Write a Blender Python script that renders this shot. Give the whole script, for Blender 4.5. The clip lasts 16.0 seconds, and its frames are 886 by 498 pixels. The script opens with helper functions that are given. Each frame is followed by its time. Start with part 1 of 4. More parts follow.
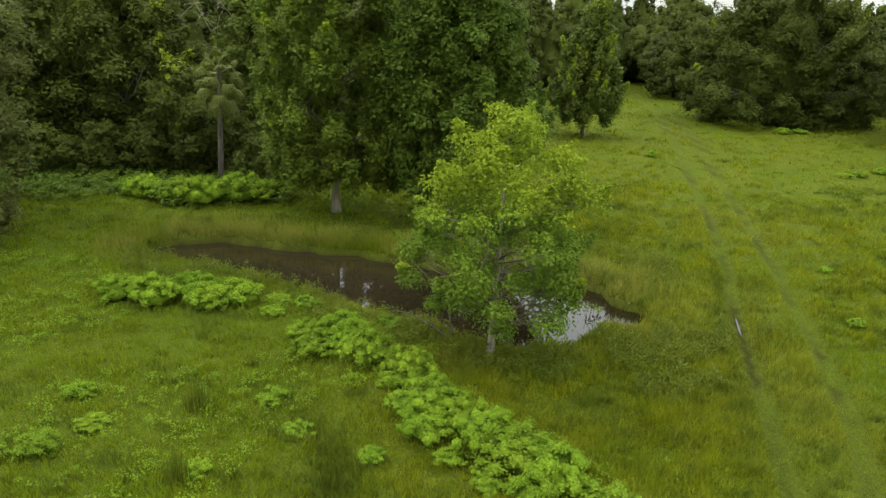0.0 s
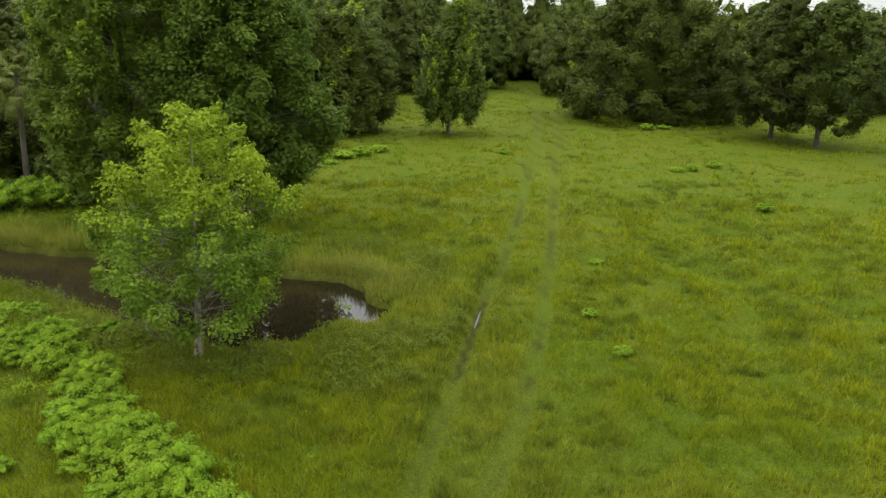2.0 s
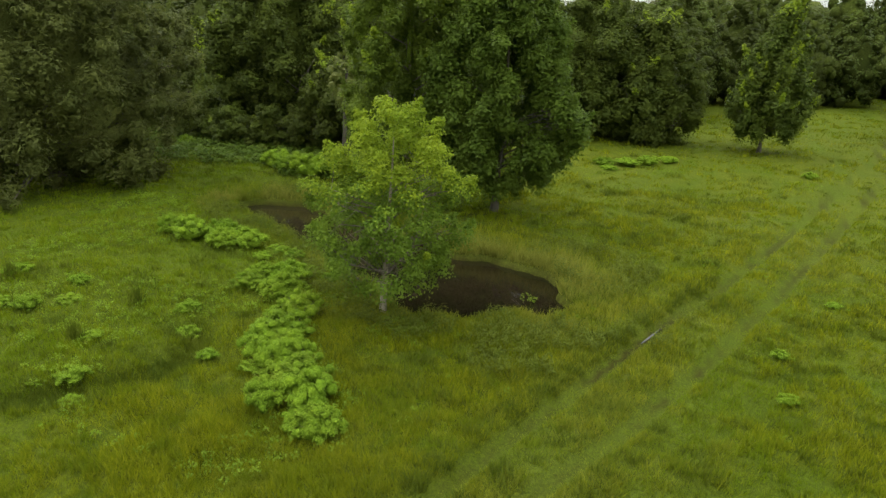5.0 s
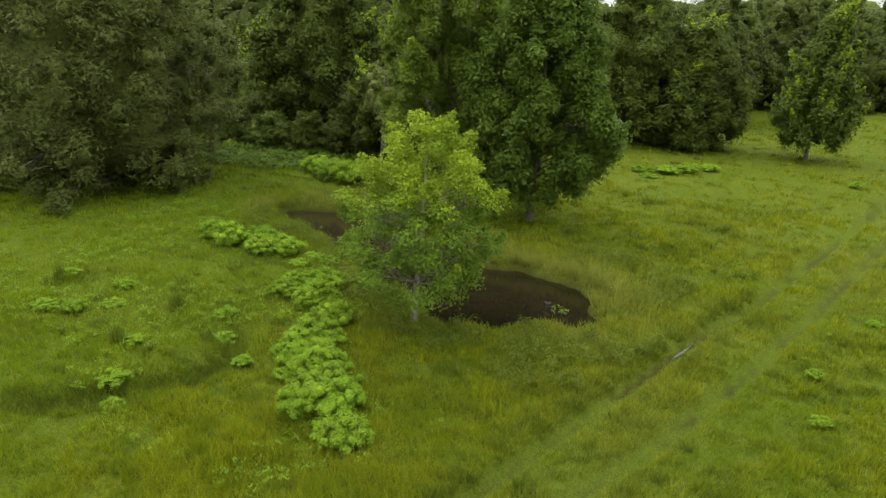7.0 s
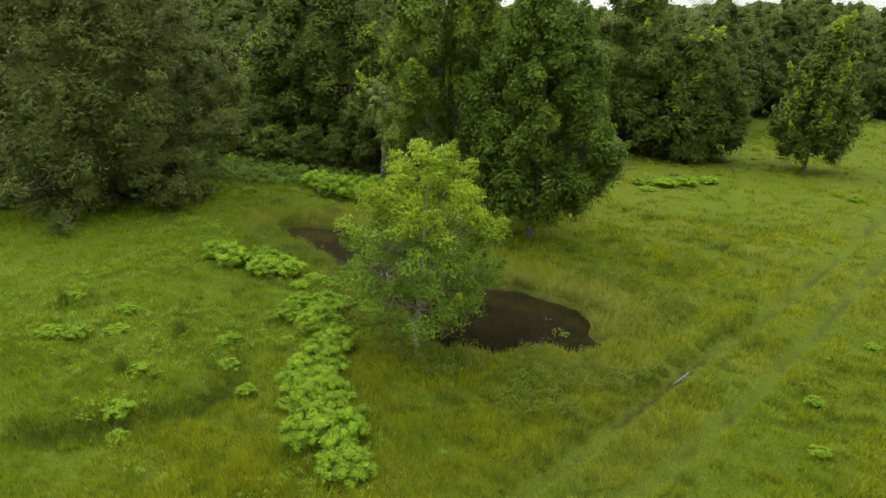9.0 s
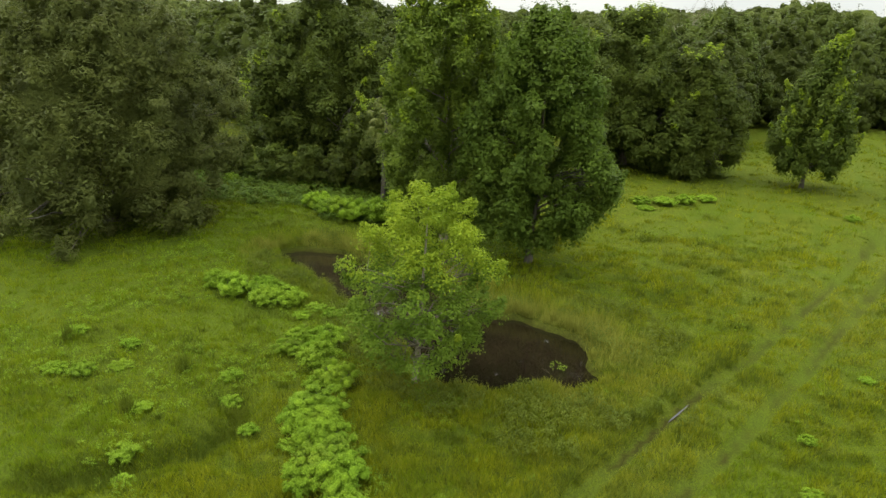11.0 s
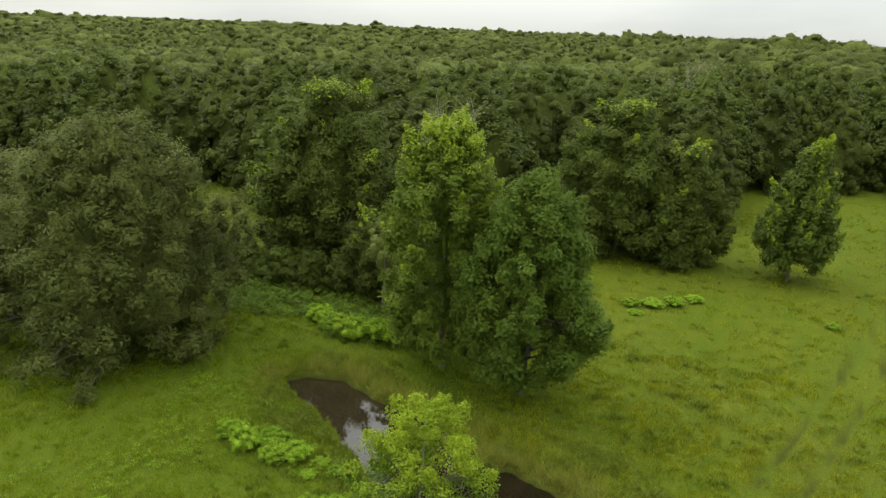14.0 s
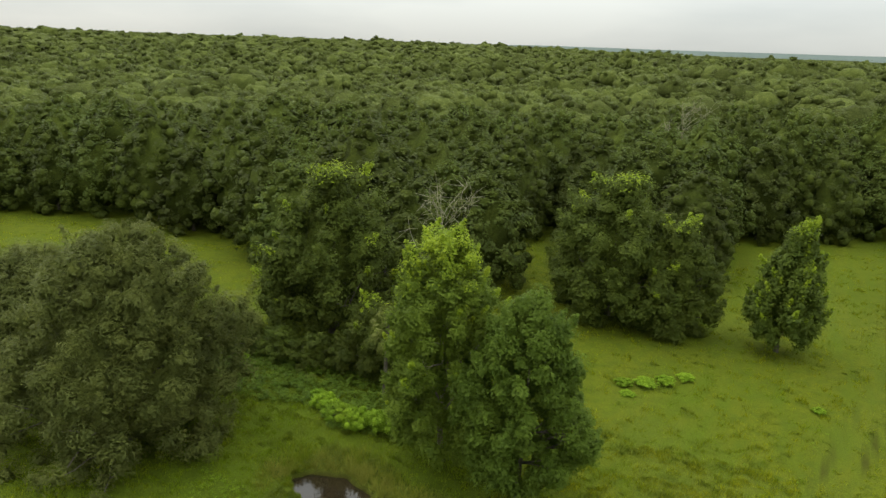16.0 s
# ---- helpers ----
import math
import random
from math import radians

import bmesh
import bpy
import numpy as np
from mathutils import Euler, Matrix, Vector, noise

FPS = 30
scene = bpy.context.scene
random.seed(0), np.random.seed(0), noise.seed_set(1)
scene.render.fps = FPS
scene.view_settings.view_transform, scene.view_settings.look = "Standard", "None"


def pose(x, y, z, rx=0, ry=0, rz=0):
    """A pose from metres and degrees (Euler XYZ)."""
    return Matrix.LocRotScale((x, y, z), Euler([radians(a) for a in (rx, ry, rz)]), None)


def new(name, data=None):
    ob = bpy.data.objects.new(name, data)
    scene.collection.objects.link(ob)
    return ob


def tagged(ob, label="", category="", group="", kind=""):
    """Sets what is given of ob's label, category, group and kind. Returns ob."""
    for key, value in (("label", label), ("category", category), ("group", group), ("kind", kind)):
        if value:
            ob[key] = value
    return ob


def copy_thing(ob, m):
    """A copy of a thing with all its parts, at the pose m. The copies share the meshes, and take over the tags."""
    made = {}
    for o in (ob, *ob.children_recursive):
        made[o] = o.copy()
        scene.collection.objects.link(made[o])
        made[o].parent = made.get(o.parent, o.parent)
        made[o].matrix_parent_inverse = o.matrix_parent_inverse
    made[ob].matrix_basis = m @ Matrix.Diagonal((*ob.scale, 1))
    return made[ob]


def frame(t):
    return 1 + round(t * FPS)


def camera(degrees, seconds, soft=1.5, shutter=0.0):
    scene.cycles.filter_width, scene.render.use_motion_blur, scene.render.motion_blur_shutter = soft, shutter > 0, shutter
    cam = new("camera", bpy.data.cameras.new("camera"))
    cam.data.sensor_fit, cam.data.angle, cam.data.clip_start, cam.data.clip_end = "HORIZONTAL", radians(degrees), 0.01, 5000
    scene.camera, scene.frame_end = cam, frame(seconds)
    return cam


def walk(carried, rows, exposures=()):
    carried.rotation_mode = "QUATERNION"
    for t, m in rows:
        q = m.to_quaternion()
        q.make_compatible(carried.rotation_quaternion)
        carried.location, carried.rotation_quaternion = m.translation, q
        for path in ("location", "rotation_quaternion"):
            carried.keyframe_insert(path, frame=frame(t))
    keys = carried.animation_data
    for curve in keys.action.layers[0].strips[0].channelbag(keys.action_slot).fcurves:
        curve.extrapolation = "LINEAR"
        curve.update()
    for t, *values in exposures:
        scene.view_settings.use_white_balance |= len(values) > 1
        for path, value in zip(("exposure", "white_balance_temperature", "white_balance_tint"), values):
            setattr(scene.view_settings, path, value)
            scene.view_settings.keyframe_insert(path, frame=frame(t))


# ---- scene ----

cam = camera(65.0, 16.0, soft=1.4)
METRES, EYE, TILT, LEAN, TURN = 30.0, 9.6, -17.5, -1.5, 0.0
ROWS = [
    (0.0, 0.0, 0.0, 0.0, 0.0, 0.0, -0.0),
    (0.5, 0.038, -0.0006, -0.0001, -0.12, -0.04, 0.05),
    (1.0, 0.0954, -0.0028, -0.0002, -0.28, -0.06, 0.13),
    (1.5, 0.1644, -0.0058, -0.001, -3.34, -0.16, 1.06),
    (2.0, 0.2418, -0.0112, -0.0025, -4.65, -0.17, 1.45),
    (2.5, 0.3192, -0.0169, -0.0047, -5.04, -0.11, 0.99),
    (3.0, 0.3738, -0.0226, -0.0065, -5.24, -0.08, 0.62),
    (3.5, 0.4026, -0.0272, -0.0064, -4.4, -0.09, 0.05),
    (4.0, 0.4122, -0.0282, -0.0065, 4.58, -0.04, -2.68),
    (4.5, 0.4188, -0.0299, -0.007, 19.46, -0.85, -6.9),
    (7.0, 0.4363, -0.0343, 0.0076, 26.04, -1.55, -8.4),
    (7.5, 0.435, -0.0361, 0.014, 26.01, -1.51, -8.36),
    (8.0, 0.434, -0.0376, 0.0196, 26.0, -1.46, -8.31),
    (8.5, 0.4333, -0.0394, 0.0269, 26.0, -1.43, -8.28),
    (9.0, 0.4328, -0.0422, 0.0362, 25.99, -1.39, -8.27),
    (11.5, 0.4334, -0.0644, 0.1114, 25.99, -1.17, -8.24),
    (12.0, 0.4338, -0.078, 0.1557, 25.97, -1.01, -8.27),
    (12.5, 0.4354, -0.0937, 0.2011, 25.99, -0.84, -8.28),
    (13.0, 0.436, -0.1062, 0.2358, 25.97, -0.71, -8.28),
    (13.5, 0.4362, -0.1194, 0.2757, 25.98, -0.62, -8.29),
    (14.0, 0.4382, -0.1356, 0.3267, 26.01, -0.45, -8.29),
    (14.5, 0.44, -0.1543, 0.3793, 26.0, -0.24, -8.33),
    (15.0, 0.4411, -0.1716, 0.4301, 26.0, -0.08, -8.35),
    (15.5, 0.4404, -0.1887, 0.481, 25.98, 0.05, -8.37),
    (16.0, 0.4419, -0.2051, 0.5338, 26.0, 0.16, -8.38),
]

walk(cam, [(t, pose(0, 0, EYE, TILT, LEAN, TURN) @ pose(METRES * x, METRES * y, METRES * z, 90 + pitch, roll, yaw)) for t, x, y, z, yaw, pitch, roll in ROWS],
     exposures=[(0.0, 0.26), (3.5, 0.27), (4.5, 0.12), (7.0, 0.34), (9.0, 0.36), (12.5, 0.26), (14.0, 0.18), (16.0, 0.02)])

# ---- sky and sun ----
SUN_UP, SUN_TURN = 50.0, 280.0
world = bpy.data.worlds.new("overcast_sky")
scene.world = world
world.use_nodes = True
wn, wl = world.node_tree.nodes, world.node_tree.links
wn.clear()
w_sky = wn.new("ShaderNodeTexSky")
w_sky.sky_type, w_sky.sun_disc = "NISHITA", False
w_sky.sun_elevation, w_sky.sun_rotation = radians(SUN_UP), radians(SUN_TURN)
w_co = wn.new("ShaderNodeTexCoord")
w_map = wn.new("ShaderNodeMapping")
w_map.inputs["Scale"].default_value = (1.6, 1.6, 7.0)
w_noise = wn.new("ShaderNodeTexNoise")
w_noise.inputs["Scale"].default_value, w_noise.inputs["Detail"].default_value = 1.7, 6.0
w_ramp = wn.new("ShaderNodeValToRGB")
w_ramp.color_ramp.elements[0].position, w_ramp.color_ramp.elements[0].color = 0.32, (5.9, 6.2, 6.0, 1)
w_ramp.color_ramp.elements[1].position, w_ramp.color_ramp.elements[1].color = 0.62, (7.2, 7.4, 7.0, 1)
w_mix = wn.new("ShaderNodeMix")
w_mix.data_type = "RGBA"
w_mix.inputs[0].default_value = 0.88
w_bg = wn.new("ShaderNodeBackground")
w_bg.inputs["Strength"].default_value = 0.136
w_out = wn.new("ShaderNodeOutputWorld")
wl.new(w_co.outputs["Generated"], w_map.inputs["Vector"])
wl.new(w_map.outputs["Vector"], w_noise.inputs["Vector"])
wl.new(w_noise.outputs["Fac"], w_ramp.inputs["Fac"])
wl.new(w_sky.outputs["Color"], w_mix.inputs[6])
wl.new(w_ramp.outputs["Color"], w_mix.inputs[7])
# an overcast sky grows brighter towards the zenith
w_sep = wn.new("ShaderNodeSeparateXYZ")
w_lift = wn.new("ShaderNodeMapRange")
w_lift.inputs[3].default_value, w_lift.inputs[4].default_value = 0.71, 4.3
w_scale = wn.new("ShaderNodeVectorMath")
w_scale.operation = "SCALE"
wl.new(w_co.outputs["Generated"], w_sep.inputs[0])
wl.new(w_sep.outputs[2], w_lift.inputs[0])
wl.new(w_mix.outputs[2], w_scale.inputs[0])
wl.new(w_lift.outputs[0], w_scale.inputs["Scale"])
wl.new(w_scale.outputs[0], w_bg.inputs["Color"])
wl.new(w_bg.outputs["Background"], w_out.inputs["Surface"])

sun = new("sun", bpy.data.lights.new("sun", "SUN"))
sun.data.energy, sun.data.angle, sun.data.color = 1.35, radians(34), (1.0, 0.95, 0.84)
sun_way = Vector((math.sin(radians(SUN_TURN)) * math.cos(radians(SUN_UP)), math.cos(radians(SUN_TURN)) * math.cos(radians(SUN_UP)), math.sin(radians(SUN_UP))))
sun.rotation_euler = sun_way.to_track_quat("Z", "Y").to_euler()

# ---- materials ----


def node_mat(name):
    m = bpy.data.materials.new(name)
    m.use_nodes = True
    m.node_tree.nodes.clear()
    return m, m.node_tree.nodes, m.node_tree.links


def mix_rgb(n, l, fac, a, b):
    x = n.new("ShaderNodeMix")
    x.data_type = "RGBA"
    for k, v in ((0, fac), (6, a), (7, b)):
        if isinstance(v, (int, float)):
            x.inputs[k].default_value = v
        elif isinstance(v, tuple):
            x.inputs[k].default_value = (*v, 1)
        else:
            l.new(v, x.inputs[k])
    return x.outputs[2]


def ramp(n, l, src, lo, hi):
    x = n.new("ShaderNodeMapRange")
    x.inputs[1].default_value, x.inputs[2].default_value = lo, hi
    l.new(src, x.inputs[0])
    return x.outputs[0]


def noise_fac(n, l, scale, detail=4.0, rough=0.55, vec=None):
    x = n.new("ShaderNodeTexNoise")
    x.inputs["Scale"].default_value, x.inputs["Detail"].default_value, x.inputs["Roughness"].default_value = scale, detail, rough
    if vec is not None:
        l.new(vec, x.inputs["Vector"])
    return x.outputs["Fac"]


def world_place(n):
    return n.new("ShaderNodeNewGeometry").outputs["Position"]


def leaf_mat(name, dark, light, through_leaf=0.35, gloss=0.55, tree_spread=0.35, patch=0.5, by_tint=False, spread=0.55):
    """Leaves: each leaf differs a little, each plant too, with patches across a crown."""
    m, n, l = node_mat(name)
    geo, info = n.new("ShaderNodeNewGeometry"), n.new("ShaderNodeObjectInfo")
    clump = ramp(n, l, noise_fac(n, l, spread, 3.0, 0.6, geo.outputs["Position"]), 0.35, 0.68)
    add = n.new("ShaderNodeMath")
    add.operation = "MULTIPLY_ADD"
    l.new(clump, add.inputs[0])
    add.inputs[1].default_value = patch
    mul = n.new("ShaderNodeMath")
    mul.operation = "MULTIPLY"
    l.new(geo.outputs["Random Per Island"], mul.inputs[0])
    mul.inputs[1].default_value = 1.0 - patch
    l.new(mul.outputs[0], add.inputs[2])
    col = mix_rgb(n, l, add.outputs[0], dark, light)
    hsv = n.new("ShaderNodeHueSaturation")
    val = n.new("ShaderNodeMapRange")
    val.inputs[3].default_value, val.inputs[4].default_value = 1.0 - tree_spread, 1.0 + tree_spread
    pick = info.outputs["Random"]
    if by_tint:
        tint = n.new("ShaderNodeAttribute")
        tint.attribute_name = "tint"
        pick = tint.outputs["Fac"]
    l.new(pick, val.inputs[0])
    l.new(val.outputs[0], hsv.inputs["Value"])
    hue = n.new("ShaderNodeMapRange")
    hue.inputs[3].default_value, hue.inputs[4].default_value = 0.5 - 0.01 * tree_spread, 0.5 + 0.05 * tree_spread
    l.new(pick, hue.inputs[0])
    l.new(hue.outputs[0], hsv.inputs["Hue"])
    l.new(col, hsv.inputs["Color"])
    p, tr, mx, out = n.new("ShaderNodeBsdfPrincipled"), n.new("ShaderNodeBsdfTranslucent"), n.new("ShaderNodeMixShader"), n.new("ShaderNodeOutputMaterial")
    p.inputs["Roughness"].default_value = gloss
    p.inputs["Specular IOR Level"].default_value = 0.1
    l.new(hsv.outputs["Color"], p.inputs["Base Color"])
    l.new(hsv.outputs["Color"], tr.inputs["Color"])
    mx.inputs[0].default_value = through_leaf
    l.new(p.outputs[0], mx.inputs[1])
    l.new(tr.outputs[0], mx.inputs[2])
    l.new(mx.outputs[0], out.inputs["Surface"])
    return m


def mass_mat(name, dark, light, grain=4.5, tree_spread=0.3, by_tint=False, open_share=0.44):
    """The leaf mass inside a crown: mottled at leaf size, its gaps painted darker as shade, with deep relief."""
    m, n, l = node_mat(name)
    geo, info = n.new("ShaderNodeNewGeometry"), n.new("ShaderNodeObjectInfo")
    leafy = noise_fac(n, l, grain, 5.0, 0.75, geo.outputs["Position"])
    clump = ramp(n, l, noise_fac(n, l, 0.55, 3.0, 0.6, geo.outputs["Position"]), 0.35, 0.68)
    col = mix_rgb(n, l, ramp(n, l, leafy, 0.38, 0.66), tuple(0.9 * v for v in dark), mix_rgb(n, l, clump, dark, light))
    hsv, val = n.new("ShaderNodeHueSaturation"), n.new("ShaderNodeMapRange")
    val.inputs[3].default_value, val.inputs[4].default_value = 1.0 - tree_spread, 1.0 + tree_spread
    pick = info.outputs["Random"]
    if by_tint:
        tint = n.new("ShaderNodeAttribute")
        tint.attribute_name = "tint"
        pick = tint.outputs["Fac"]
    l.new(pick, val.inputs[0])
    l.new(val.outputs[0], hsv.inputs["Value"])
    l.new(col, hsv.inputs["Color"])
    p, bump, out = n.new("ShaderNodeBsdfPrincipled"), n.new("ShaderNodeBump"), n.new("ShaderNodeOutputMaterial")
    bump.inputs["Distance"].default_value, bump.inputs["Strength"].default_value = 1.0 / grain, 0.9
    l.new(leafy, bump.inputs["Height"])
    l.new(bump.outputs["Normal"], p.inputs["Normal"])
    p.inputs["Roughness"].default_value, p.inputs["Specular IOR Level"].default_value = 0.9, 0.05
    l.new(hsv.outputs["Color"], p.inputs["Base Color"])
    # gaps between the leaf sprays
    gap, clear, mx = n.new("ShaderNodeMath"), n.new("ShaderNodeBsdfTransparent"), n.new("ShaderNodeMixShader")
    gap.operation = "LESS_THAN"
    gap.inputs[1].default_value = open_share
    l.new(leafy, gap.inputs[0])
    l.new(gap.outputs[0], mx.inputs[0])
    l.new(p.outputs[0], mx.inputs[1])
    l.new(clear.outputs[0], mx.inputs[2])
    l.new(mx.outputs[0], out.inputs["Surface"])
    return m


def bark_mat(name, dark, light, scale=6.0):
    m, n, l = node_mat(name)
    co = n.new("ShaderNodeTexCoord")
    mp = n.new("ShaderNodeMapping")
    mp.inputs["Scale"].default_value = (1, 1, 0.25)
    l.new(co.outputs["Object"], mp.inputs["Vector"])
    a = noise_fac(n, l, scale, 6.0, 0.65, mp.outputs["Vector"])
    b = noise_fac(n, l, 0.9, 3.0, 0.5, co.outputs["Object"])
    col = mix_rgb(n, l, ramp(n, l, a, 0.35, 0.65), dark, light)
    col = mix_rgb(n, l, ramp(n, l, b, 0.5, 0.8), col, (0.09, 0.10, 0.06))
    p, bump, out = n.new("ShaderNodeBsdfPrincipled"), n.new("ShaderNodeBump"), n.new("ShaderNodeOutputMaterial")
    bump.inputs["Distance"].default_value = 0.03
    l.new(a, bump.inputs["Height"])
    l.new(bump.outputs["Normal"], p.inputs["Normal"])
    p.inputs["Roughness"].default_value = 0.9
    l.new(col, p.inputs["Base Color"])
    l.new(p.outputs[0], out.inputs["Surface"])
    return m


def grass_mat(name, ground_sheet=False):
    """Grass blades or the sheet under them: 'dry' leads to straw, 'lush' to deep green and painted hollow shade, 'mud'
    to bare wet soil.
    """
    m, n, l = node_mat(name)
    attr = {}
    for key in ("dry", "lush", "mud"):
        a = n.new("ShaderNodeAttribute")
        a.attribute_name = key
        attr[key] = a.outputs["Fac"]
    geo = n.new("ShaderNodeNewGeometry")
    grain = noise_fac(n, l, 2.3, 6.0, 0.7, geo.outputs["Position"]) if ground_sheet else geo.outputs["Random Per Island"]
    patch = ramp(n, l, noise_fac(n, l, 0.16, 5.0, 0.6, geo.outputs["Position"]), 0.35, 0.65)
    fresh = mix_rgb(n, l, patch, GRASS_A, GRASS_B)
    fresh = mix_rgb(n, l, ramp(n, l, grain, 0.25 if ground_sheet else 0.0, 0.75 if ground_sheet else 1.0), fresh, GRASS_C)
    tufts = ramp(n, l, noise_fac(n, l, 0.75, 4.0, 0.65, geo.outputs["Position"]), 0.48, 0.64)
    fresh = mix_rgb(n, l, tufts, fresh, mix_rgb(n, l, 0.7, fresh, DEEP))
    pale = ramp(n, l, noise_fac(n, l, 0.42, 5.0, 0.7, geo.outputs["Position"]), 0.55, 0.72)
    fresh = mix_rgb(n, l, pale, fresh, mix_rgb(n, l, 0.45, fresh, STRAW))
    col = mix_rgb(n, l, attr["lush"], fresh, LUSH)
    col = mix_rgb(n, l, attr["dry"], col, STRAW)
    p, out = n.new("ShaderNodeBsdfPrincipled"), n.new("ShaderNodeOutputMaterial")
    p.inputs["Specular IOR Level"].default_value = 0.03
    p.inputs["Roughness"].default_value = 0.85
    if ground_sheet:
        fine = noise_fac(n, l, 14.0, 6.0, 0.75, geo.outputs["Position"])
        col = mix_rgb(n, l, ramp(n, l, fine, 0.68, 0.34), col, (0.030, 0.036, 0.008))
        col = mix_rgb(n, l, 0.4, col, (0.038, 0.056, 0.005))
        soil = mix_rgb(n, l, ramp(n, l, fine, 0.3, 0.7), (0.018, 0.017, 0.004), (0.042, 0.041, 0.007))
        col = mix_rgb(n, l, attr["mud"], col, soil)
        bump = n.new("ShaderNodeBump")
        bump.inputs["Distance"].default_value = 0.12
        bump.inputs["Strength"].default_value = 0.8
        l.new(fine, bump.inputs["Height"])
        l.new(bump.outputs["Normal"], p.inputs["Normal"])
        l.new(col, p.inputs["Base Color"])
        l.new(p.outputs[0], out.inputs["Surface"])
    else:
        l.new(col, p.inputs["Base Color"])
        tr, mx = n.new("ShaderNodeBsdfTranslucent"), n.new("ShaderNodeMixShader")
        l.new(col, tr.inputs["Color"])
        mx.inputs[0].default_value = 0.4
        l.new(p.outputs[0], mx.inputs[1])
        l.new(tr.outputs[0], mx.inputs[2])
        l.new(mx.outputs[0], out.inputs["Surface"])
    return m


def water_mat(name, deep):
    m, n, l = node_mat(name)
    pos = world_place(n)
    # the shallow western end is cloudier with silt
    sep = n.new("ShaderNodeSeparateXYZ")
    l.new(pos, sep.inputs[0])
    silt = mix_rgb(n, l, ramp(n, l, sep.outputs[0], 1.5, -3.0), deep, tuple(2.4 * c for c in deep))
    col = mix_rgb(n, l, ramp(n, l, noise_fac(n, l, 0.35, 3.0, 0.5, pos), 0.35, 0.7), silt, mix_rgb(n, l, 0.3, silt, (0.030, 0.021, 0.010)))
    p, bump, out = n.new("ShaderNodeBsdfPrincipled"), n.new("ShaderNodeBump"), n.new("ShaderNodeOutputMaterial")
    l.new(col, p.inputs["Base Color"])
    p.inputs["Roughness"].default_value, p.inputs["IOR"].default_value = 0.03, 1.45
    bump.inputs["Distance"].default_value, bump.inputs["Strength"].default_value = 0.01, 0.05
    l.new(noise_fac(n, l, 1.6, 3.0, 0.5, pos), bump.inputs["Height"])
    l.new(bump.outputs["Normal"], p.inputs["Normal"])
    l.new(p.outputs[0], out.inputs["Surface"])
    return m


GRASS_A, GRASS_B, GRASS_C = (0.202, 0.228, 0.007), (0.276, 0.286, 0.009), (0.094, 0.116, 0.004)
LUSH, STRAW, DEEP = (0.116, 0.170, 0.006), (0.206, 0.214, 0.036), (0.070, 0.112, 0.005)
M_ground, M_grass = grass_mat("pasture_ground", True), grass_mat("grass_blades")
M_water = water_mat("brown_water", (0.0066, 0.0050, 0.0026))
M_bark = bark_mat("grey_brown_bark", (0.034, 0.027, 0.019), (0.095, 0.080, 0.058))
M_twig = bark_mat("brown_grey_twigs", (0.060, 0.048, 0.034), (0.150, 0.126, 0.090))
M_palebark = bark_mat("pale_bark", (0.115, 0.098, 0.064), (0.28, 0.245, 0.175), 3.0)
M_deadwood = bark_mat("dead_grey_wood", (0.105, 0.098, 0.056), (0.21, 0.195, 0.125))
# young leaves; also paints sunlit shoot tips on the oaks and the upright tree
M_leaf_bright = leaf_mat("young_and_sunlit_leaves", (0.130, 0.196, 0.011), (0.258, 0.326, 0.018), 0.42, tree_spread=0.0)
M_leaf_mid = leaf_mat("mid_green_leaves", (0.062, 0.112, 0.009), (0.150, 0.220, 0.018), 0.4, tree_spread=0.0)
M_leaf_poplar = leaf_mat("deep_green_leaves", (0.064, 0.102, 0.012), (0.120, 0.172, 0.019), 0.5, tree_spread=0.12)
M_leaf_tall = leaf_mat("tall_tree_leaves", (0.074, 0.112, 0.012), (0.142, 0.194, 0.019), 0.5, tree_spread=0.0)
M_leaf_gum = leaf_mat("upright_tree_leaves", (0.042, 0.066, 0.008), (0.108, 0.144, 0.017), 0.35, tree_spread=0.05)
M_leaf_oak = leaf_mat("oak_leaves", (0.052, 0.070, 0.011), (0.108, 0.134, 0.018), 0.5, tree_spread=0.2, patch=0.7, spread=0.8)
M_leaf_wood = leaf_mat("wood_leaves", (0.044, 0.058, 0.010), (0.088, 0.108, 0.016), 0.5, tree_spread=0.32, patch=0.8)
M_leaf_willow = leaf_mat("grey_green_leaves", (0.058, 0.068, 0.015), (0.110, 0.122, 0.026), 0.45, tree_spread=0.1, patch=0.8)
# haze over the far woods is put into paler, greyer leaf colours
M_leaf_far_hazed = leaf_mat("far_hazed_leaves", (0.053, 0.066, 0.014), (0.101, 0.118, 0.027), 0.45, tree_spread=0.3, patch=0.7, by_tint=True, spread=0.07)
M_leaf_weed = leaf_mat("broad_weed_leaves", (0.096, 0.164, 0.009), (0.205, 0.288, 0.018), 0.4, tree_spread=0.2)
M_leaf_rank = leaf_mat("rank_weed_leaves", (0.050, 0.088, 0.008), (0.104, 0.158, 0.013), 0.35, tree_spread=0.0)
M_tussock = leaf_mat("dark_tussock_blades", (0.052, 0.080, 0.007), (0.120, 0.145, 0.012), 0.3, tree_spread=0.0)
M_leaf_bank = leaf_mat("olive_bank_weed_leaves", (0.066, 0.094, 0.009), (0.132, 0.156, 0.016), 0.35, tree_spread=0.0)
M_leaf_palm = leaf_mat("palm_leaves", (0.050, 0.066, 0.010), (0.125, 0.140, 0.024), 0.25, tree_spread=0.0)

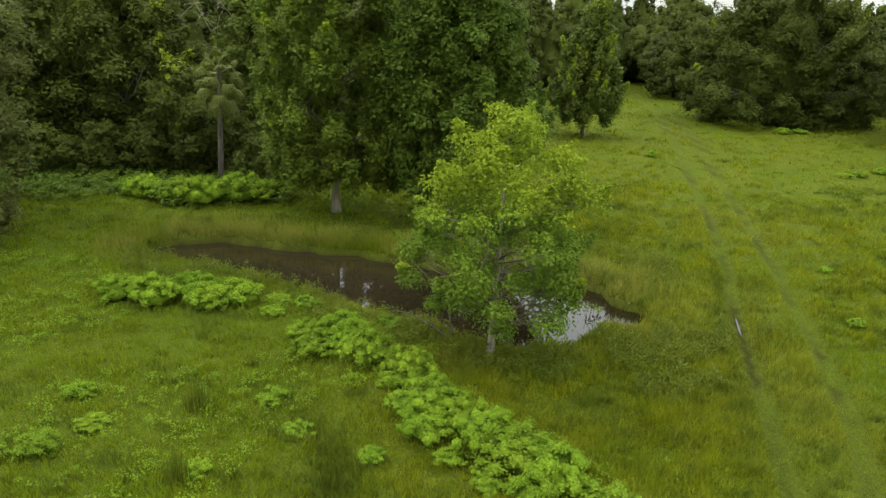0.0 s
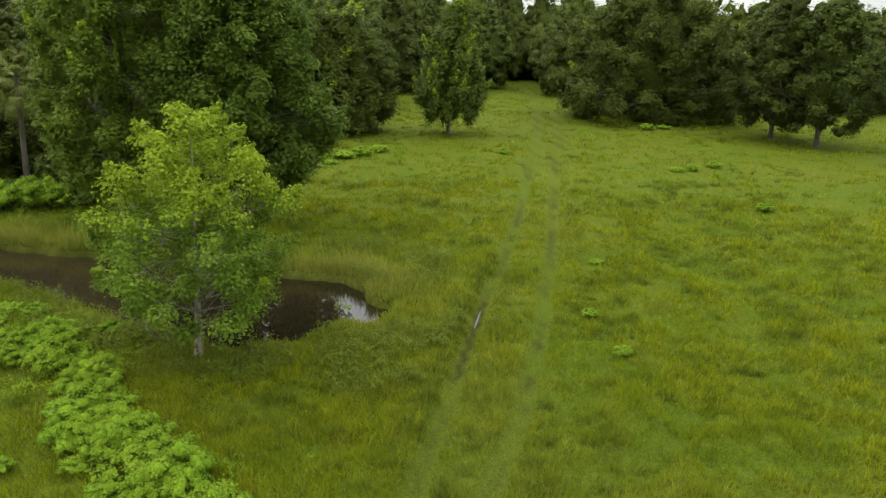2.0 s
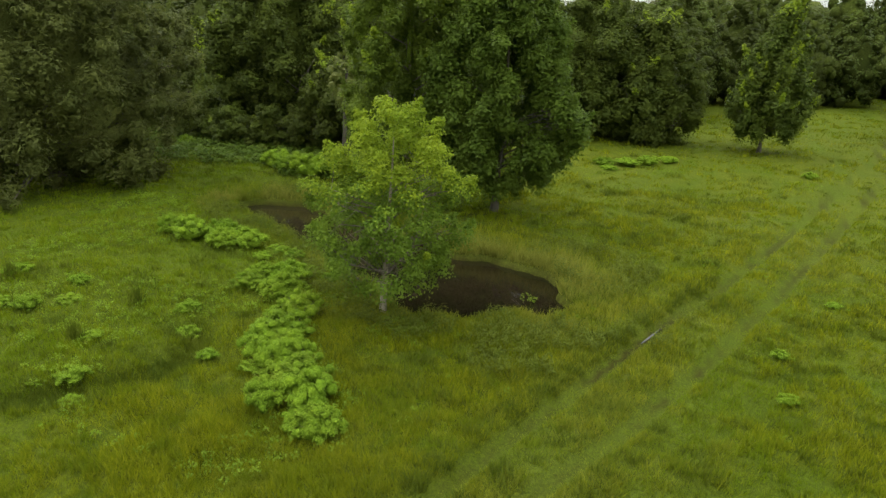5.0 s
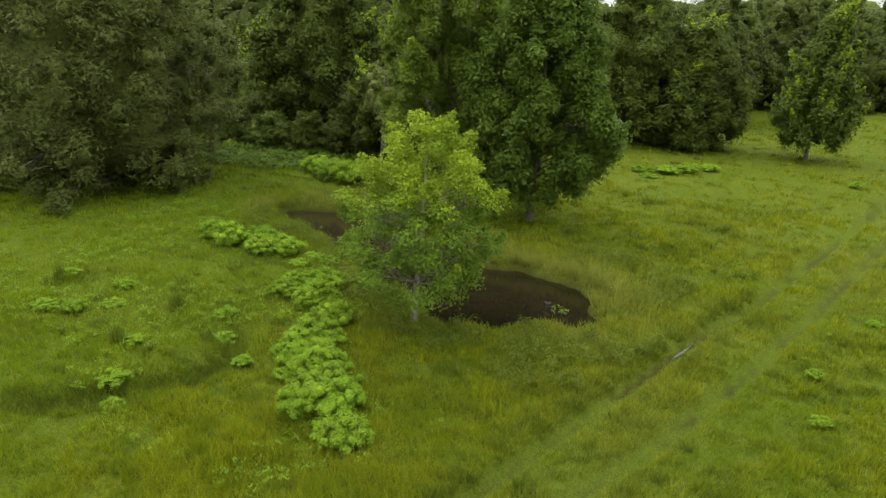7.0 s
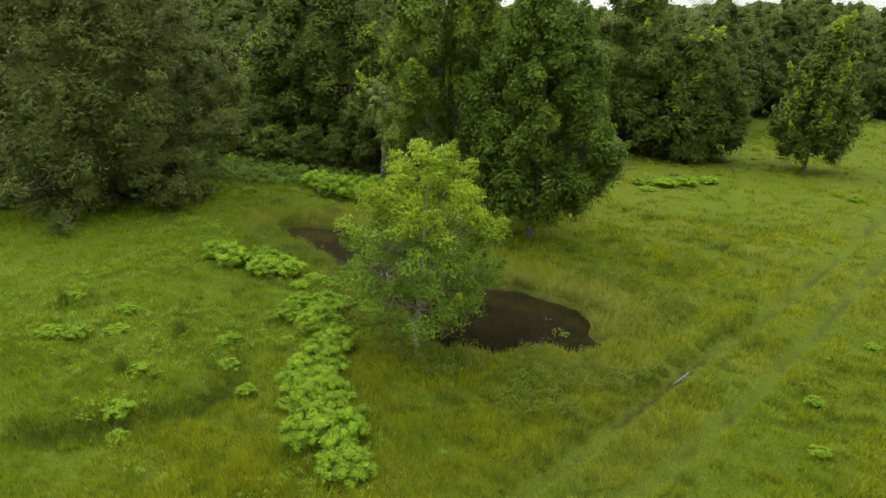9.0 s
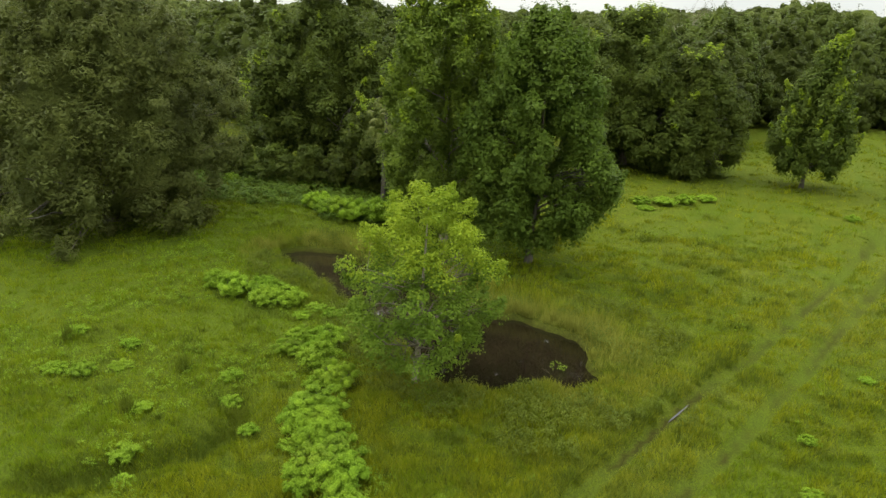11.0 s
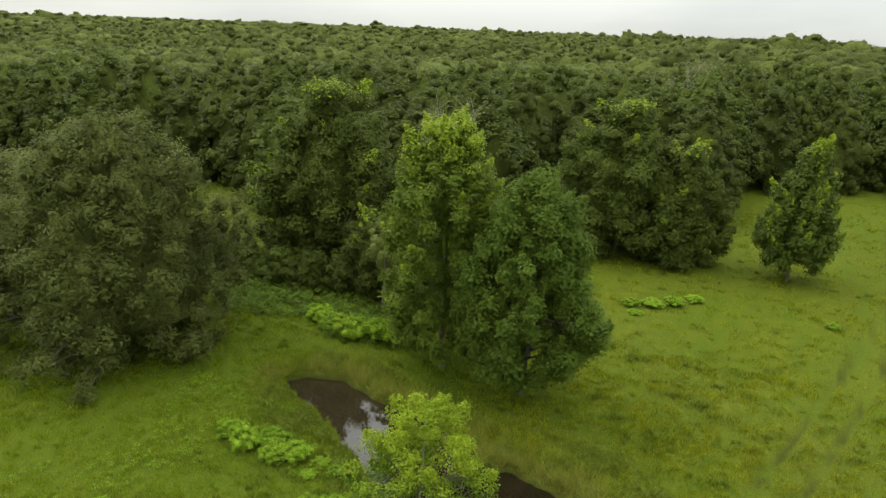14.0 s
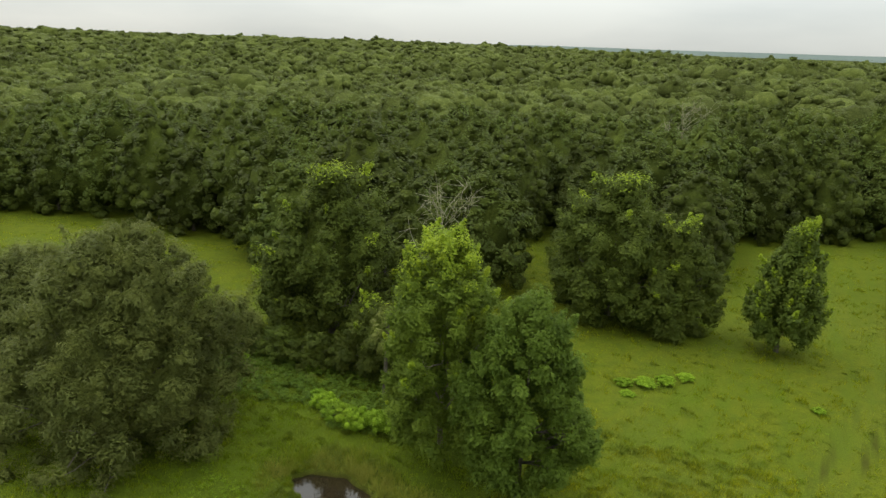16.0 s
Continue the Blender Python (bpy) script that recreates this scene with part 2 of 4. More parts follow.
MASS = {M_leaf_poplar: mass_mat("deep_green_mass", (0.064, 0.102, 0.012), (0.120, 0.172, 0.019), 5.0, 0.12),
        M_leaf_tall: mass_mat("tall_tree_mass", (0.074, 0.112, 0.012), (0.142, 0.194, 0.019), 5.0, 0.0),
        M_leaf_gum: mass_mat("upright_tree_mass", (0.042, 0.066, 0.008), (0.108, 0.144, 0.017), 4.5, 0.05),
        M_leaf_oak: mass_mat("oak_mass", (0.052, 0.070, 0.011), (0.108, 0.134, 0.018), 4.0, 0.2),
        M_leaf_wood: mass_mat("wood_mass", (0.044, 0.058, 0.010), (0.088, 0.108, 0.016), 3.4, 0.32, open_share=0.38),
        M_leaf_willow: mass_mat("grey_green_mass", (0.058, 0.068, 0.015), (0.110, 0.122, 0.026), 5.0, 0.1),
        # the far leaf mass carries the same painted haze
        M_leaf_far_hazed: mass_mat("far_hazed_mass", (0.053, 0.066, 0.014), (0.101, 0.118, 0.027), 2.2, 0.3, True, 0.42),
        M_leaf_weed: mass_mat("weed_mass", (0.096, 0.164, 0.009), (0.205, 0.288, 0.018), 14.0, 0.2, open_share=0.3)}

# ---- mesh helpers ----


def np_mesh(name, verts, faces, material, attrs=None, smooth=False):
    """A mesh of triangles or quads from arrays."""
    verts, faces = np.asarray(verts, np.float32).reshape(-1, 3), np.asarray(faces, np.int32)
    me = bpy.data.meshes.new(name)
    count, sides = faces.shape
    me.vertices.add(len(verts))
    me.loops.add(count * sides)
    me.polygons.add(count)
    me.vertices.foreach_set("co", verts.ravel())
    me.loops.foreach_set("vertex_index", faces.ravel())
    me.polygons.foreach_set("loop_start", np.arange(0, count * sides, sides, dtype=np.int32))
    me.polygons.foreach_set("use_smooth", np.full(count, smooth))
    for key, values in (attrs or {}).items():
        me.attributes.new(key, "FLOAT", "POINT").data.foreach_set("value", np.asarray(values, np.float32))
    me.materials.append(material)
    me.update(calc_edges=True)
    return me


def part(name, me, parent, label=""):
    ob = new(name, me)
    ob.parent = parent
    return tagged(ob, label)


def unit(v):
    return v / np.maximum(np.linalg.norm(v, axis=-1, keepdims=True), 1e-9)


def tube(path, radii, sides=8):
    """Rings along a path: vertices and quads of a tapered, closed limb."""
    path, radii = np.asarray(path, float), np.asarray(radii, float)
    way = unit(np.gradient(path, axis=0))
    side = unit(np.cross(way, np.where(np.abs(way[:, 2:3]) > 0.9, [[1.0, 0, 0]], [[0, 0, 1.0]])))
    up = np.cross(side, way)
    a = np.linspace(0, 2 * np.pi, sides, endpoint=False)
    ring = np.cos(a)[None, :, None] * side[:, None] + np.sin(a)[None, :, None] * up[:, None]
    v = (path[:, None] + ring * radii[:, None, None]).reshape(-1, 3)
    i, j = np.meshgrid(np.arange(len(path) - 1), np.arange(sides), indexing="ij")
    k = (j + 1) % sides
    f = np.stack([i * sides + j, i * sides + k, (i + 1) * sides + k, (i + 1) * sides + j], -1).reshape(-1, 4)
    return v, f


def joined(pieces):
    vs, fs, base = [], [], 0
    for v, f in pieces:
        vs.append(v)
        fs.append(f + base)
        base += len(v)
    return np.concatenate(vs), np.concatenate(fs)


def bent(rng, a, b, sag=0.1, steps=6):
    """A path from a to b that bows and wanders."""
    t = np.linspace(0, 1, steps)[:, None]
    a, b = np.asarray(a, float), np.asarray(b, float)
    span = np.linalg.norm(b - a)
    bow = rng.normal(0, sag * span, 3) * [1, 1, 0.4] + [0, 0, sag * span * 0.6]
    return a + (b - a) * t + np.sin(np.pi * t) * bow + np.r_[np.zeros((1, 3)), rng.normal(0, min(0.02, 0.1 * sag) * span, (steps - 1, 3))]


def kites(rng, at, normal, size, long=1.5, fold=0.18):
    """Leaves: folded four-cornered blades at given places."""
    n = len(at)
    normal = unit(normal)
    axis = rng.normal(0, 1, (n, 3))
    axis[:, 2] -= 0.5
    axis = unit(axis - (axis * normal).sum(1, keepdims=True) * normal)
    side = np.cross(normal, axis)
    s = np.asarray(size).reshape(-1, 1) * np.ones((n, 1))
    base, tip = at - axis * s * long * 0.5, at + axis * s * long * 0.5 - normal * s * 0.15
    mid = at - axis * s * long * 0.08 + normal * s * fold
    v = np.stack([base, mid - side * s * 0.5, tip, mid + side * s * 0.5], 1).reshape(-1, 3)
    return v, np.arange(4 * n).reshape(-1, 4)


def slivers(rng, at, normal, size, long=1.0):
    """Leaf sprays far off: one three-cornered blade each."""
    n = len(at)
    normal = unit(normal)
    axis = unit(np.cross(normal, rng.normal(0, 1, (n, 3))))
    side = np.cross(normal, axis)
    s = np.asarray(size).reshape(-1, 1) * np.ones((n, 1))
    v = np.stack([at - axis * s * 0.6 * long, at + axis * s * 0.35 * long - side * s * 0.55, at + axis * s * 0.35 * long + side * s * 0.55], 1).reshape(-1, 3)
    return v, np.arange(3 * n).reshape(-1, 3)


def clump_places(rng, count, height, radius, low, profile, fill=0.6, lobes=1.0):
    """Centres of the leafy masses of a crown between low and height; profile gives the width at each share of the height."""
    grid = np.linspace(0, 1, 200)
    share = np.cumsum([profile(g) + 0.08 for g in grid])
    u = np.interp((np.arange(count) + rng.uniform(0, 1, count)) / count, share / share[-1], grid)
    a = np.arange(count) * 2.39996 + rng.normal(0, 0.25, count)
    wide = np.array([profile(x) for x in u]) * radius
    r = wide * (fill + (1 - fill) * rng.uniform(0, 1, count) ** 0.5)
    for k in (2, 3, 5):
        r *= 1 + lobes * 0.30 / k * np.sin(k * a + rng.uniform(0, 6.3) + 5 * u)
    r *= rng.uniform(0.76, 1.12, count)
    r *= np.where(rng.uniform(0, 1, count) < 0.18, rng.uniform(0.1, 0.8, count), 1.0)
    return np.stack([r * np.cos(a), r * np.sin(a), low + (height - low) * u], 1)


def leaf_places(rng, centres, sizes, per, flat=0.75, out_bias=None):
    """Leaf places and facings on the skin of the masses."""
    c, s = np.repeat(centres, per, 0), np.repeat(sizes, per)
    d = unit(rng.normal(0, 1, (len(c), 3)))
    d[:, 2] = np.where(rng.uniform(0, 1, len(c)) < 0.6, np.abs(d[:, 2]), d[:, 2])
    place = c + d * (s * rng.uniform(0.42, 1.2, len(c)) ** 0.7)[:, None] * [1, 1, flat]
    place += rng.normal(0, 0.07, place.shape) * s[:, None]
    return place, d * 0.8 + [0, 0, 0.55] + rng.normal(0, 0.28, d.shape)


def ico(split):
    """Corners and triangles of a round solid: 20 triangles, or 80 when split."""
    g = (1 + 5 ** 0.5) / 2
    v = [(-1, g, 0), (1, g, 0), (-1, -g, 0), (1, -g, 0), (0, -1, g), (0, 1, g), (0, -1, -g), (0, 1, -g), (g, 0, -1), (g, 0, 1), (-g, 0, -1), (-g, 0, 1)]
    f = [(0, 11, 5), (0, 5, 1), (0, 1, 7), (0, 7, 10), (0, 10, 11), (1, 5, 9), (5, 11, 4), (11, 10, 2), (10, 7, 6), (7, 1, 8),
         (3, 9, 4), (3, 4, 2), (3, 2, 6), (3, 6, 8), (3, 8, 9), (4, 9, 5), (2, 4, 11), (6, 2, 10), (8, 6, 7), (9, 8, 1)]
    v = [np.array(p) / np.linalg.norm(p) for p in v]
    if split:
        mids, out = {}, []
        for tri in f:
            m = []
            for i, j in ((0, 1), (1, 2), (2, 0)):
                key = tuple(sorted((tri[i], tri[j])))
                if key not in mids:
                    mids[key] = len(v)
                    p = v[tri[i]] + v[tri[j]]
                    v.append(p / np.linalg.norm(p))
                m.append(mids[key])
            out += [(tri[0], m[0], m[2]), (tri[1], m[1], m[0]), (tri[2], m[2], m[1]), tuple(m)]
        f = out
    return np.array(v), np.array(f)


ICO = {False: ico(False), True: ico(True)}


def lumps(rng, centres, sizes, flat, split, low=0.55, high=1.3):
    """Uneven rounded leaf masses at the given places."""
    v, f = ICO[split]
    n, k = len(centres), len(v)
    out = v[None] * rng.uniform(low, high, (n, k, 1)) * np.asarray(sizes)[:, None, None] * [1, 1, flat] + np.asarray(centres)[:, None]
    return out.reshape(-1, 3), (f[None] + (np.arange(n) * k)[:, None, None]).reshape(-1, 3)


DOME = lambda u: max(0.05, (1 - abs(2 * u ** 0.85 - 0.75) ** 2.2)) ** 0.5 if u < 0.93 else 0.35
CONE = lambda u: max(0.10, min(1.0, 0.6 + 1.9 * u) * (1 - max(0, u - 0.25) ** 1.7 * 1.5) ** 0.8 if u < 0.999 else 0.1)
SPIRE = lambda u: max(0.06, min(1.0, 0.55 + 2.6 * u) * (1 - u) ** 0.62)
TAPER = lambda u: max(0.1, min(1.0, 0.72 + 1.2 * u) * (1 - 1.9 * max(0.0, u - 0.5) ** 1.5))
EGG = lambda u: max(0.08, math.sin(math.pi * min(1, 0.14 + 0.86 * u) ** 0.8)) ** 0.75
HEAP = lambda u: max(0.06, 1 - (max(0.0, u - 0.12) / 0.9) ** 2.3) ** 0.55
MOUND = lambda u: max(0.1, 1 - u * u) ** 0.5


def core_mesh(rng, height, radius, low, profile, shrink=0.72, rings=8, sides=12):
    """The shaded inner leaf mass of a crown, lumpy."""
    u = np.linspace(0.0, 1.0, rings)
    a = np.linspace(0, 2 * np.pi, sides, endpoint=False)
    r = np.array([profile(min(x, 0.97)) for x in u]) * radius * shrink
    r[0] *= 0.45
    r[-1] *= 0.25
    rr = r[:, None] * rng.uniform(0.72, 1.15, (rings, sides))
    z = low + (height - low) * (0.06 + 0.84 * u)
    v = np.stack([rr * np.cos(a), rr * np.sin(a), z[:, None] + rng.normal(0, 0.04 * height, rr.shape)], -1).reshape(-1, 3)
    i, j = np.meshgrid(np.arange(rings - 1), np.arange(sides), indexing="ij")
    k = (j + 1) % sides
    f = np.stack([i * sides + j, i * sides + k, (i + 1) * sides + k, (i + 1) * sides + j], -1).reshape(-1, 4)
    top, bottom = len(v), len(v) + 1
    v = np.r_[v, [[0, 0, z[-1] + 0.03 * height]], [[0, 0, z[0]]]]
    jj = np.arange(sides)
    cap = np.stack([(rings - 1) * sides + jj, (rings - 1) * sides + (jj + 1) % sides, np.full(sides, top), np.full(sides, top)], -1)
    tri = lambda q: np.r_[q[:, [0, 1, 2]], q[:, [0, 2, 3]]]
    low_cap = np.stack([(jj + 1) % sides, jj, np.full(sides, bottom)], -1)
    return v, np.r_[tri(f), cap[:, :3], low_cap]


def big_tree(name, rng, place, height, radius, low, profile, clumps, per, leaf, clump_size, leaf_material, bark, label, category="tree",
             trunk_r=0.2, limbs=9, lean=(0, 0), core=0.0, fill=0.6, flat=0.75, long=1.5, fine=False, bright_from=1.5, lump=0.6, lobes=1.0, bare=None, limb_bark=None, plumes=0, bright=0.25):
    """A tree that is seen well: trunk, limbs that reach into the leafy masses, and a crown of single leaves."""
    tree = tagged(new(name), label, category)
    tree.location = place
    top = np.array([lean[0], lean[1], height * 0.9])
    trunk_path = bent(rng, (0, 0, -0.25), top, 0.008, 12)
    trunk_rad = trunk_r * (1 - np.linspace(0, 1, 12) ** 0.8 * 0.92)
    trunk_rad[0] *= 1.5
    part("trunk", np_mesh("trunk", *tube(trunk_path, trunk_rad, 10), bark, smooth=True), tree)
    c = clump_places(rng, clumps, height - clump_size * 0.5, radius - clump_size * 0.5, low, profile, fill, lobes)
    if bare:
        # one side of the trunk stands free of leaves
        turn = np.abs((np.arctan2(c[:, 1], c[:, 0]) - bare[0] + np.pi) % (2 * np.pi) - np.pi)
        away = (turn < bare[1]) & (c[:, 2] > bare[2]) & (c[:, 2] < bare[3])
        c[away, :2] *= -1
    c[:, :2] += np.outer(c[:, 2] / height, lean)
    c[:, 2] = np.maximum(c[:, 2], 0.3)
    order = np.argsort(-np.hypot(c[:, 0], c[:, 1]))
    for i in order[3:3 + limbs]:
        foot = np.interp(max(0.12 * height, c[i, 2] - 0.35 * np.hypot(c[i, 0], c[i, 1])), trunk_path[:, 2], np.arange(12.0))
        start = np.array([np.interp(foot, np.arange(12.0), trunk_path[:, k]) for k in range(3)])
        thick = np.interp(foot, np.arange(12.0), trunk_rad) * 0.5
        main = bent(rng, start, c[i] * [0.85, 0.85, 1], 0.06, 7)
        pieces = [tube(main, np.linspace(thick, thick * 0.2, 7), 6)]
        near = np.argsort(np.linalg.norm(c - c[i], axis=1))[1:4]
        for j in near:
            s = main[rng.integers(3, 6)]
            pieces.append(tube(bent(rng, s, c[j], 0.1, 5), np.linspace(thick * 0.4, thick * 0.1, 5), 5))
        part("limb", np_mesh("limb", *joined(pieces), limb_bark or bark, smooth=True), tree)
    sizes = clump_size * rng.uniform(0.65, 1.25, clumps)
    at, normal = leaf_places(rng, c, sizes, per, flat)
    outer = np.argsort(-(np.hypot(c[:, 0], c[:, 1]) / radius + 0.55 * c[:, 2] / height))[:int(0.75 * clumps)]
    pick = rng.choice(outer, plumes) if plumes else outer[:0]
    # shoots that stand up out of the crown
    way = unit(c[pick] * [1, 1, 0] + rng.normal(0, 0.8, (plumes, 3))) * [0.6, 0.6, 0.2] + [0, 0, 0.75]
    tips, fresh = [], np.zeros(len(at), bool)
    for step, thick in ((0.75, 0.34), (1.15, 0.25), (1.5, 0.15)):
        tips.append(leaf_places(rng, c[pick] + way * (sizes[pick] * step)[:, None] * [1, 1, flat], sizes[pick] * thick, 26, 1.9))
    at, normal = np.concatenate([at] + [k[0] for k in tips]), np.concatenate([normal] + [k[1] for k in tips])
    lit = np.repeat(rng.uniform(0, 1, plumes) < bright, 26)
    fresh = np.r_[fresh, lit, lit, lit] & (bright_from < 1)
    size = leaf * rng.uniform(0.7, 1.25, len(at))
    shape = (lambda q: slivers(rng, at[q], normal[q], size[q], long)) if fine else (lambda q: kites(rng, at[q], normal[q], size[q], long))
    # bright colour: young top leaves, and on some crowns sunlight painted on shoots
    young = at[:, 2] + rng.normal(0, 0.05 * height, len(at)) > bright_from * height
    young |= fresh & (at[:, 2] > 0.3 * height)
    crown = part("crown", np_mesh("crown", *shape(~young), leaf_material), tree)
    if young.any():
        part("new_growth", np_mesh("new_growth", *shape(young), M_leaf_bright), crown, "bright yellow-green leaves, young growth and painted sunlit tips")
    if core:
        inner = joined([core_mesh(rng, height, radius, low, profile, core), lumps(rng, c, sizes * lump, flat, True)])
        part("inner_foliage", np_mesh("inner_foliage", *inner, MASS[leaf_material], smooth=True), crown)
    return tree


# ---- the lie of the land ----
POND = [(-12.7, 30.0), (-11.6, 30.9), (-10.5, 31.2), (-8.5, 30.6), (-5.8, 30.0), (-3.9, 29.6), (-1.8, 29.0), (-0.5, 28.3), (1.0, 27.1), (2.5, 27.4), (3.4, 26.9), (4.4, 27.1),
        (5.4, 26.8), (6.2, 25.8), (6.4, 24.7), (7.2, 23.6), (6.9, 22.5), (6.0, 22.7), (5.1, 22.0), (3.7, 20.9), (2.3, 20.7), (0.9, 21.4), (0.3, 22.6), (-1.4, 22.9),
        (-3.6, 24.6), (-6.2, 26.0), (-7.6, 26.9), (-8.8, 27.6), (-10.6, 28.6), (-11.9, 28.9)]
RUT_Y = [-40, 9, 12.6, 15.5, 17.7, 20, 23.6, 28, 34.5, 50.6, 62, 74, 99, 130, 400]
RUT_L = [2, 7.0, 7.95, 8.65, 9.28, 9.97, 11.0, 12.4, 14.4, 18.3, 21.3, 24.2, 29.3, 33.5, 60]
RUT_R = [4, 8.6, 9.7, 10.8, 11.5, 12.35, 13.4, 14.6, 16.4, 20.3, 23.4, 26.2, 31.3, 35.5, 62]
HOLLOW = [(-5.2, 8.6), (-4.1, 9.2), (-3.3, 10.0), (-2.7, 10.8), (-2.2, 11.9), (-2.0, 13.4), (-2.6, 14.9), (-3.4, 15.2)]
WATER_Z = -0.32


def smooth(a, b, x):
    t = np.clip((x - a) / (b - a), 0, 1)
    return t * t * (3 - 2 * t)


def value_noise(x, y, scale, seed):
    """Smooth noise in 0..1 from a seeded lattice."""
    table = np.random.RandomState(seed).uniform(0, 1, (256, 256))
    u, v = x / scale + 1000.5, y / scale + 1000.5
    i, j = np.floor(u).astype(int), np.floor(v).astype(int)
    fu, fv = u - i, v - j
    fu, fv = fu * fu * (3 - 2 * fu), fv * fv * (3 - 2 * fv)
    g = lambda a, b: table[a % 256, b % 256]
    return (g(i, j) * (1 - fu) + g(i + 1, j) * fu) * (1 - fv) + (g(i, j + 1) * (1 - fu) + g(i + 1, j + 1) * fu) * fv


def mound_share(x, y):
    """Where the grass stands in mounds (1) and where it lies in hollows (0)."""
    return smooth(0.25, 0.8, 0.6 * value_noise(x, y, 1.15, 2) + 0.4 * value_noise(x, y, 0.62, 5)) * (0.55 + 0.45 * smooth(-5, 3, x))


def pond_depth(x, y):
    """Metres from the shore: positive on land, negative in the water."""
    x, y = np.asarray(x, float), np.asarray(y, float)
    x = x + 0.5 * (value_noise(x, y, 0.8, 3) - 0.5)
    y = y + 0.5 * (value_noise(x, y, 0.8, 4) - 0.5)
    far, inside = np.full(x.shape, 1e9), np.zeros(x.shape, bool)
    for (ax, ay), (bx, by) in zip(POND, POND[1:] + POND[:1]):
        t = np.clip(((x - ax) * (bx - ax) + (y - ay) * (by - ay)) / ((bx - ax) ** 2 + (by - ay) ** 2), 0, 1)
        far = np.minimum(far, np.hypot(x - ax - t * (bx - ax), y - ay - t * (by - ay)))
        cross = ((ay > y) != (by > y)) & (x < (bx - ax) * (y - ay) / (by - ay + 1e-12) + ax)
        inside ^= cross
    return np.where(inside, -far, far) - 0.28


def rut_far(x, y):
    """Sideways metres from the nearer wheel track."""
    wander = 0.25 * (value_noise(x * 0, y, 3.0, 9) - 0.5)
    return np.minimum(np.abs(x - np.interp(y, RUT_Y, RUT_L) - wander), np.abs(x - np.interp(y, RUT_Y, RUT_R) - wander)) * 0.95


def ground_z(x, y):
    x, y = np.asarray(x, float), np.asarray(y, float)
    d = np.hypot(x, y)
    z = 0.5 * smooth(4, -12, x) * smooth(120, 60, d)
    z = z + (0.26 * (value_noise(x, y, 3.1, 1) - 0.5) + 0.26 * (mound_share(x, y) - 0.4) * smooth(70, 35, d)) * smooth(0.2, 1.4, rut_far(x, y))
    way = np.degrees(np.arctan2(-x, np.maximum(y, 1)))
    z = z + (12.6 + 7.4 * smooth(0, 30, way)) * smooth(130 + 150 * smooth(0, 25, way), 350 + 420 * smooth(0, 25, way), d) * smooth(-10, -4, way)
    z = z - 0.45 * smooth(0.8, 0.1, hollow_far(x, y))
    near = (np.abs(x) < 40) & (y > 5) & (y < 45)
    p = np.where(near, pond_depth(x, y), 20.0)
    z = np.where(p < 6, z * smooth(-0.5, 6, p), z)
    z = z - 0.95 * smooth(0.26, -0.32, p)
    z = z - 0.2 * smooth(0.46, 0.14, rut_far(x, y)) * smooth(120, 40, y)
    return z


def hollow_far(x, y):
    """Metres from the line of a weedy hollow in the near pasture."""
    far = np.full(np.shape(x), 1e9)
    for (ax, ay), (bx, by) in zip(HOLLOW, HOLLOW[1:]):
        t = np.clip(((x - ax) * (bx - ax) + (y - ay) * (by - ay)) / ((bx - ax) ** 2 + (by - ay) ** 2), 0, 1)
        far = np.minimum(far, np.hypot(x - ax - t * (bx - ax), y - ay - t * (by - ay)))
    return far


def mud_share(x, y):
    off_l = np.abs(x - np.interp(y, RUT_Y, RUT_L) - 0.25 * (value_noise(x * 0, y, 3.0, 9) - 0.5))
    off_r = np.abs(x - np.interp(y, RUT_Y, RUT_R) - 0.25 * (value_noise(x * 0, y, 3.0, 9) - 0.5))
    wet = smooth(0.19, 0.08, off_l) * smooth(17.6, 18.8, y) * smooth(25.0, 23.6, y)
    wet = wet + smooth(0.20, 0.08, off_r) * smooth(15.6, 17.0, y) * smooth(21.5, 20.0, y) * smooth(0.4, 0.65, value_noise(x, y, 0.8, 12)) * 0.7
    wide = 0.22 + 0.007 * np.clip(y - 22, 0, 60)
    wet = wet + (0.5 + 0.25 * smooth(28, 36, y)) * smooth(0.8 * wide, 0.3 * wide, np.minimum(off_l, off_r)) * smooth(120, 60, y) * smooth(0.25, 0.65, value_noise(x, y, 1.3, 13))
    p = pond_depth(x, y)
    return np.clip(wet + smooth(0.25, 0.0, p), 0, 1)


def dry_share(x, y):
    """Straw-coloured sedge along the shore and the pale stretches of the field."""
    p = pond_depth(x, y)
    shore = smooth(3.4, 0.4, p) * smooth(0.25, 0.6, value_noise(x, y, 2.2, 21)) * np.where(y > 24, 0.75, 0.35)
    sedge = 0.2 * smooth(3.0, 1.0, np.hypot((x - 9) / 1.6, (y - 25.5) / 1.5))
    field = 0.18 * smooth(0.55, 0.85, value_noise(x, y, 7.0, 22)) * smooth(-3, 8, x)
    lane = 0.12 * smooth(2.6, 0.8, np.abs(x - 0.5 * (np.interp(y, RUT_Y, RUT_L) + np.interp(y, RUT_Y, RUT_R))))
    return np.clip(shore + sedge + field + lane, 0, 1)


def lush_shade_share(x, y):
    # hollows between the mounds are coloured deeper green in place of shade
    return np.clip(0.75 * smooth(1, -5, x) * smooth(60, 35, y) + 0.4 * smooth(0.5, 0.8, value_noise(x, y, 4.0, 31)) + 0.55 * smooth(0.5, 0.15, mound_share(x, y)) * smooth(-3, 4, x) + 0.6 * smooth(0.38, 0.15, rut_far(x, y)), 0, 1)


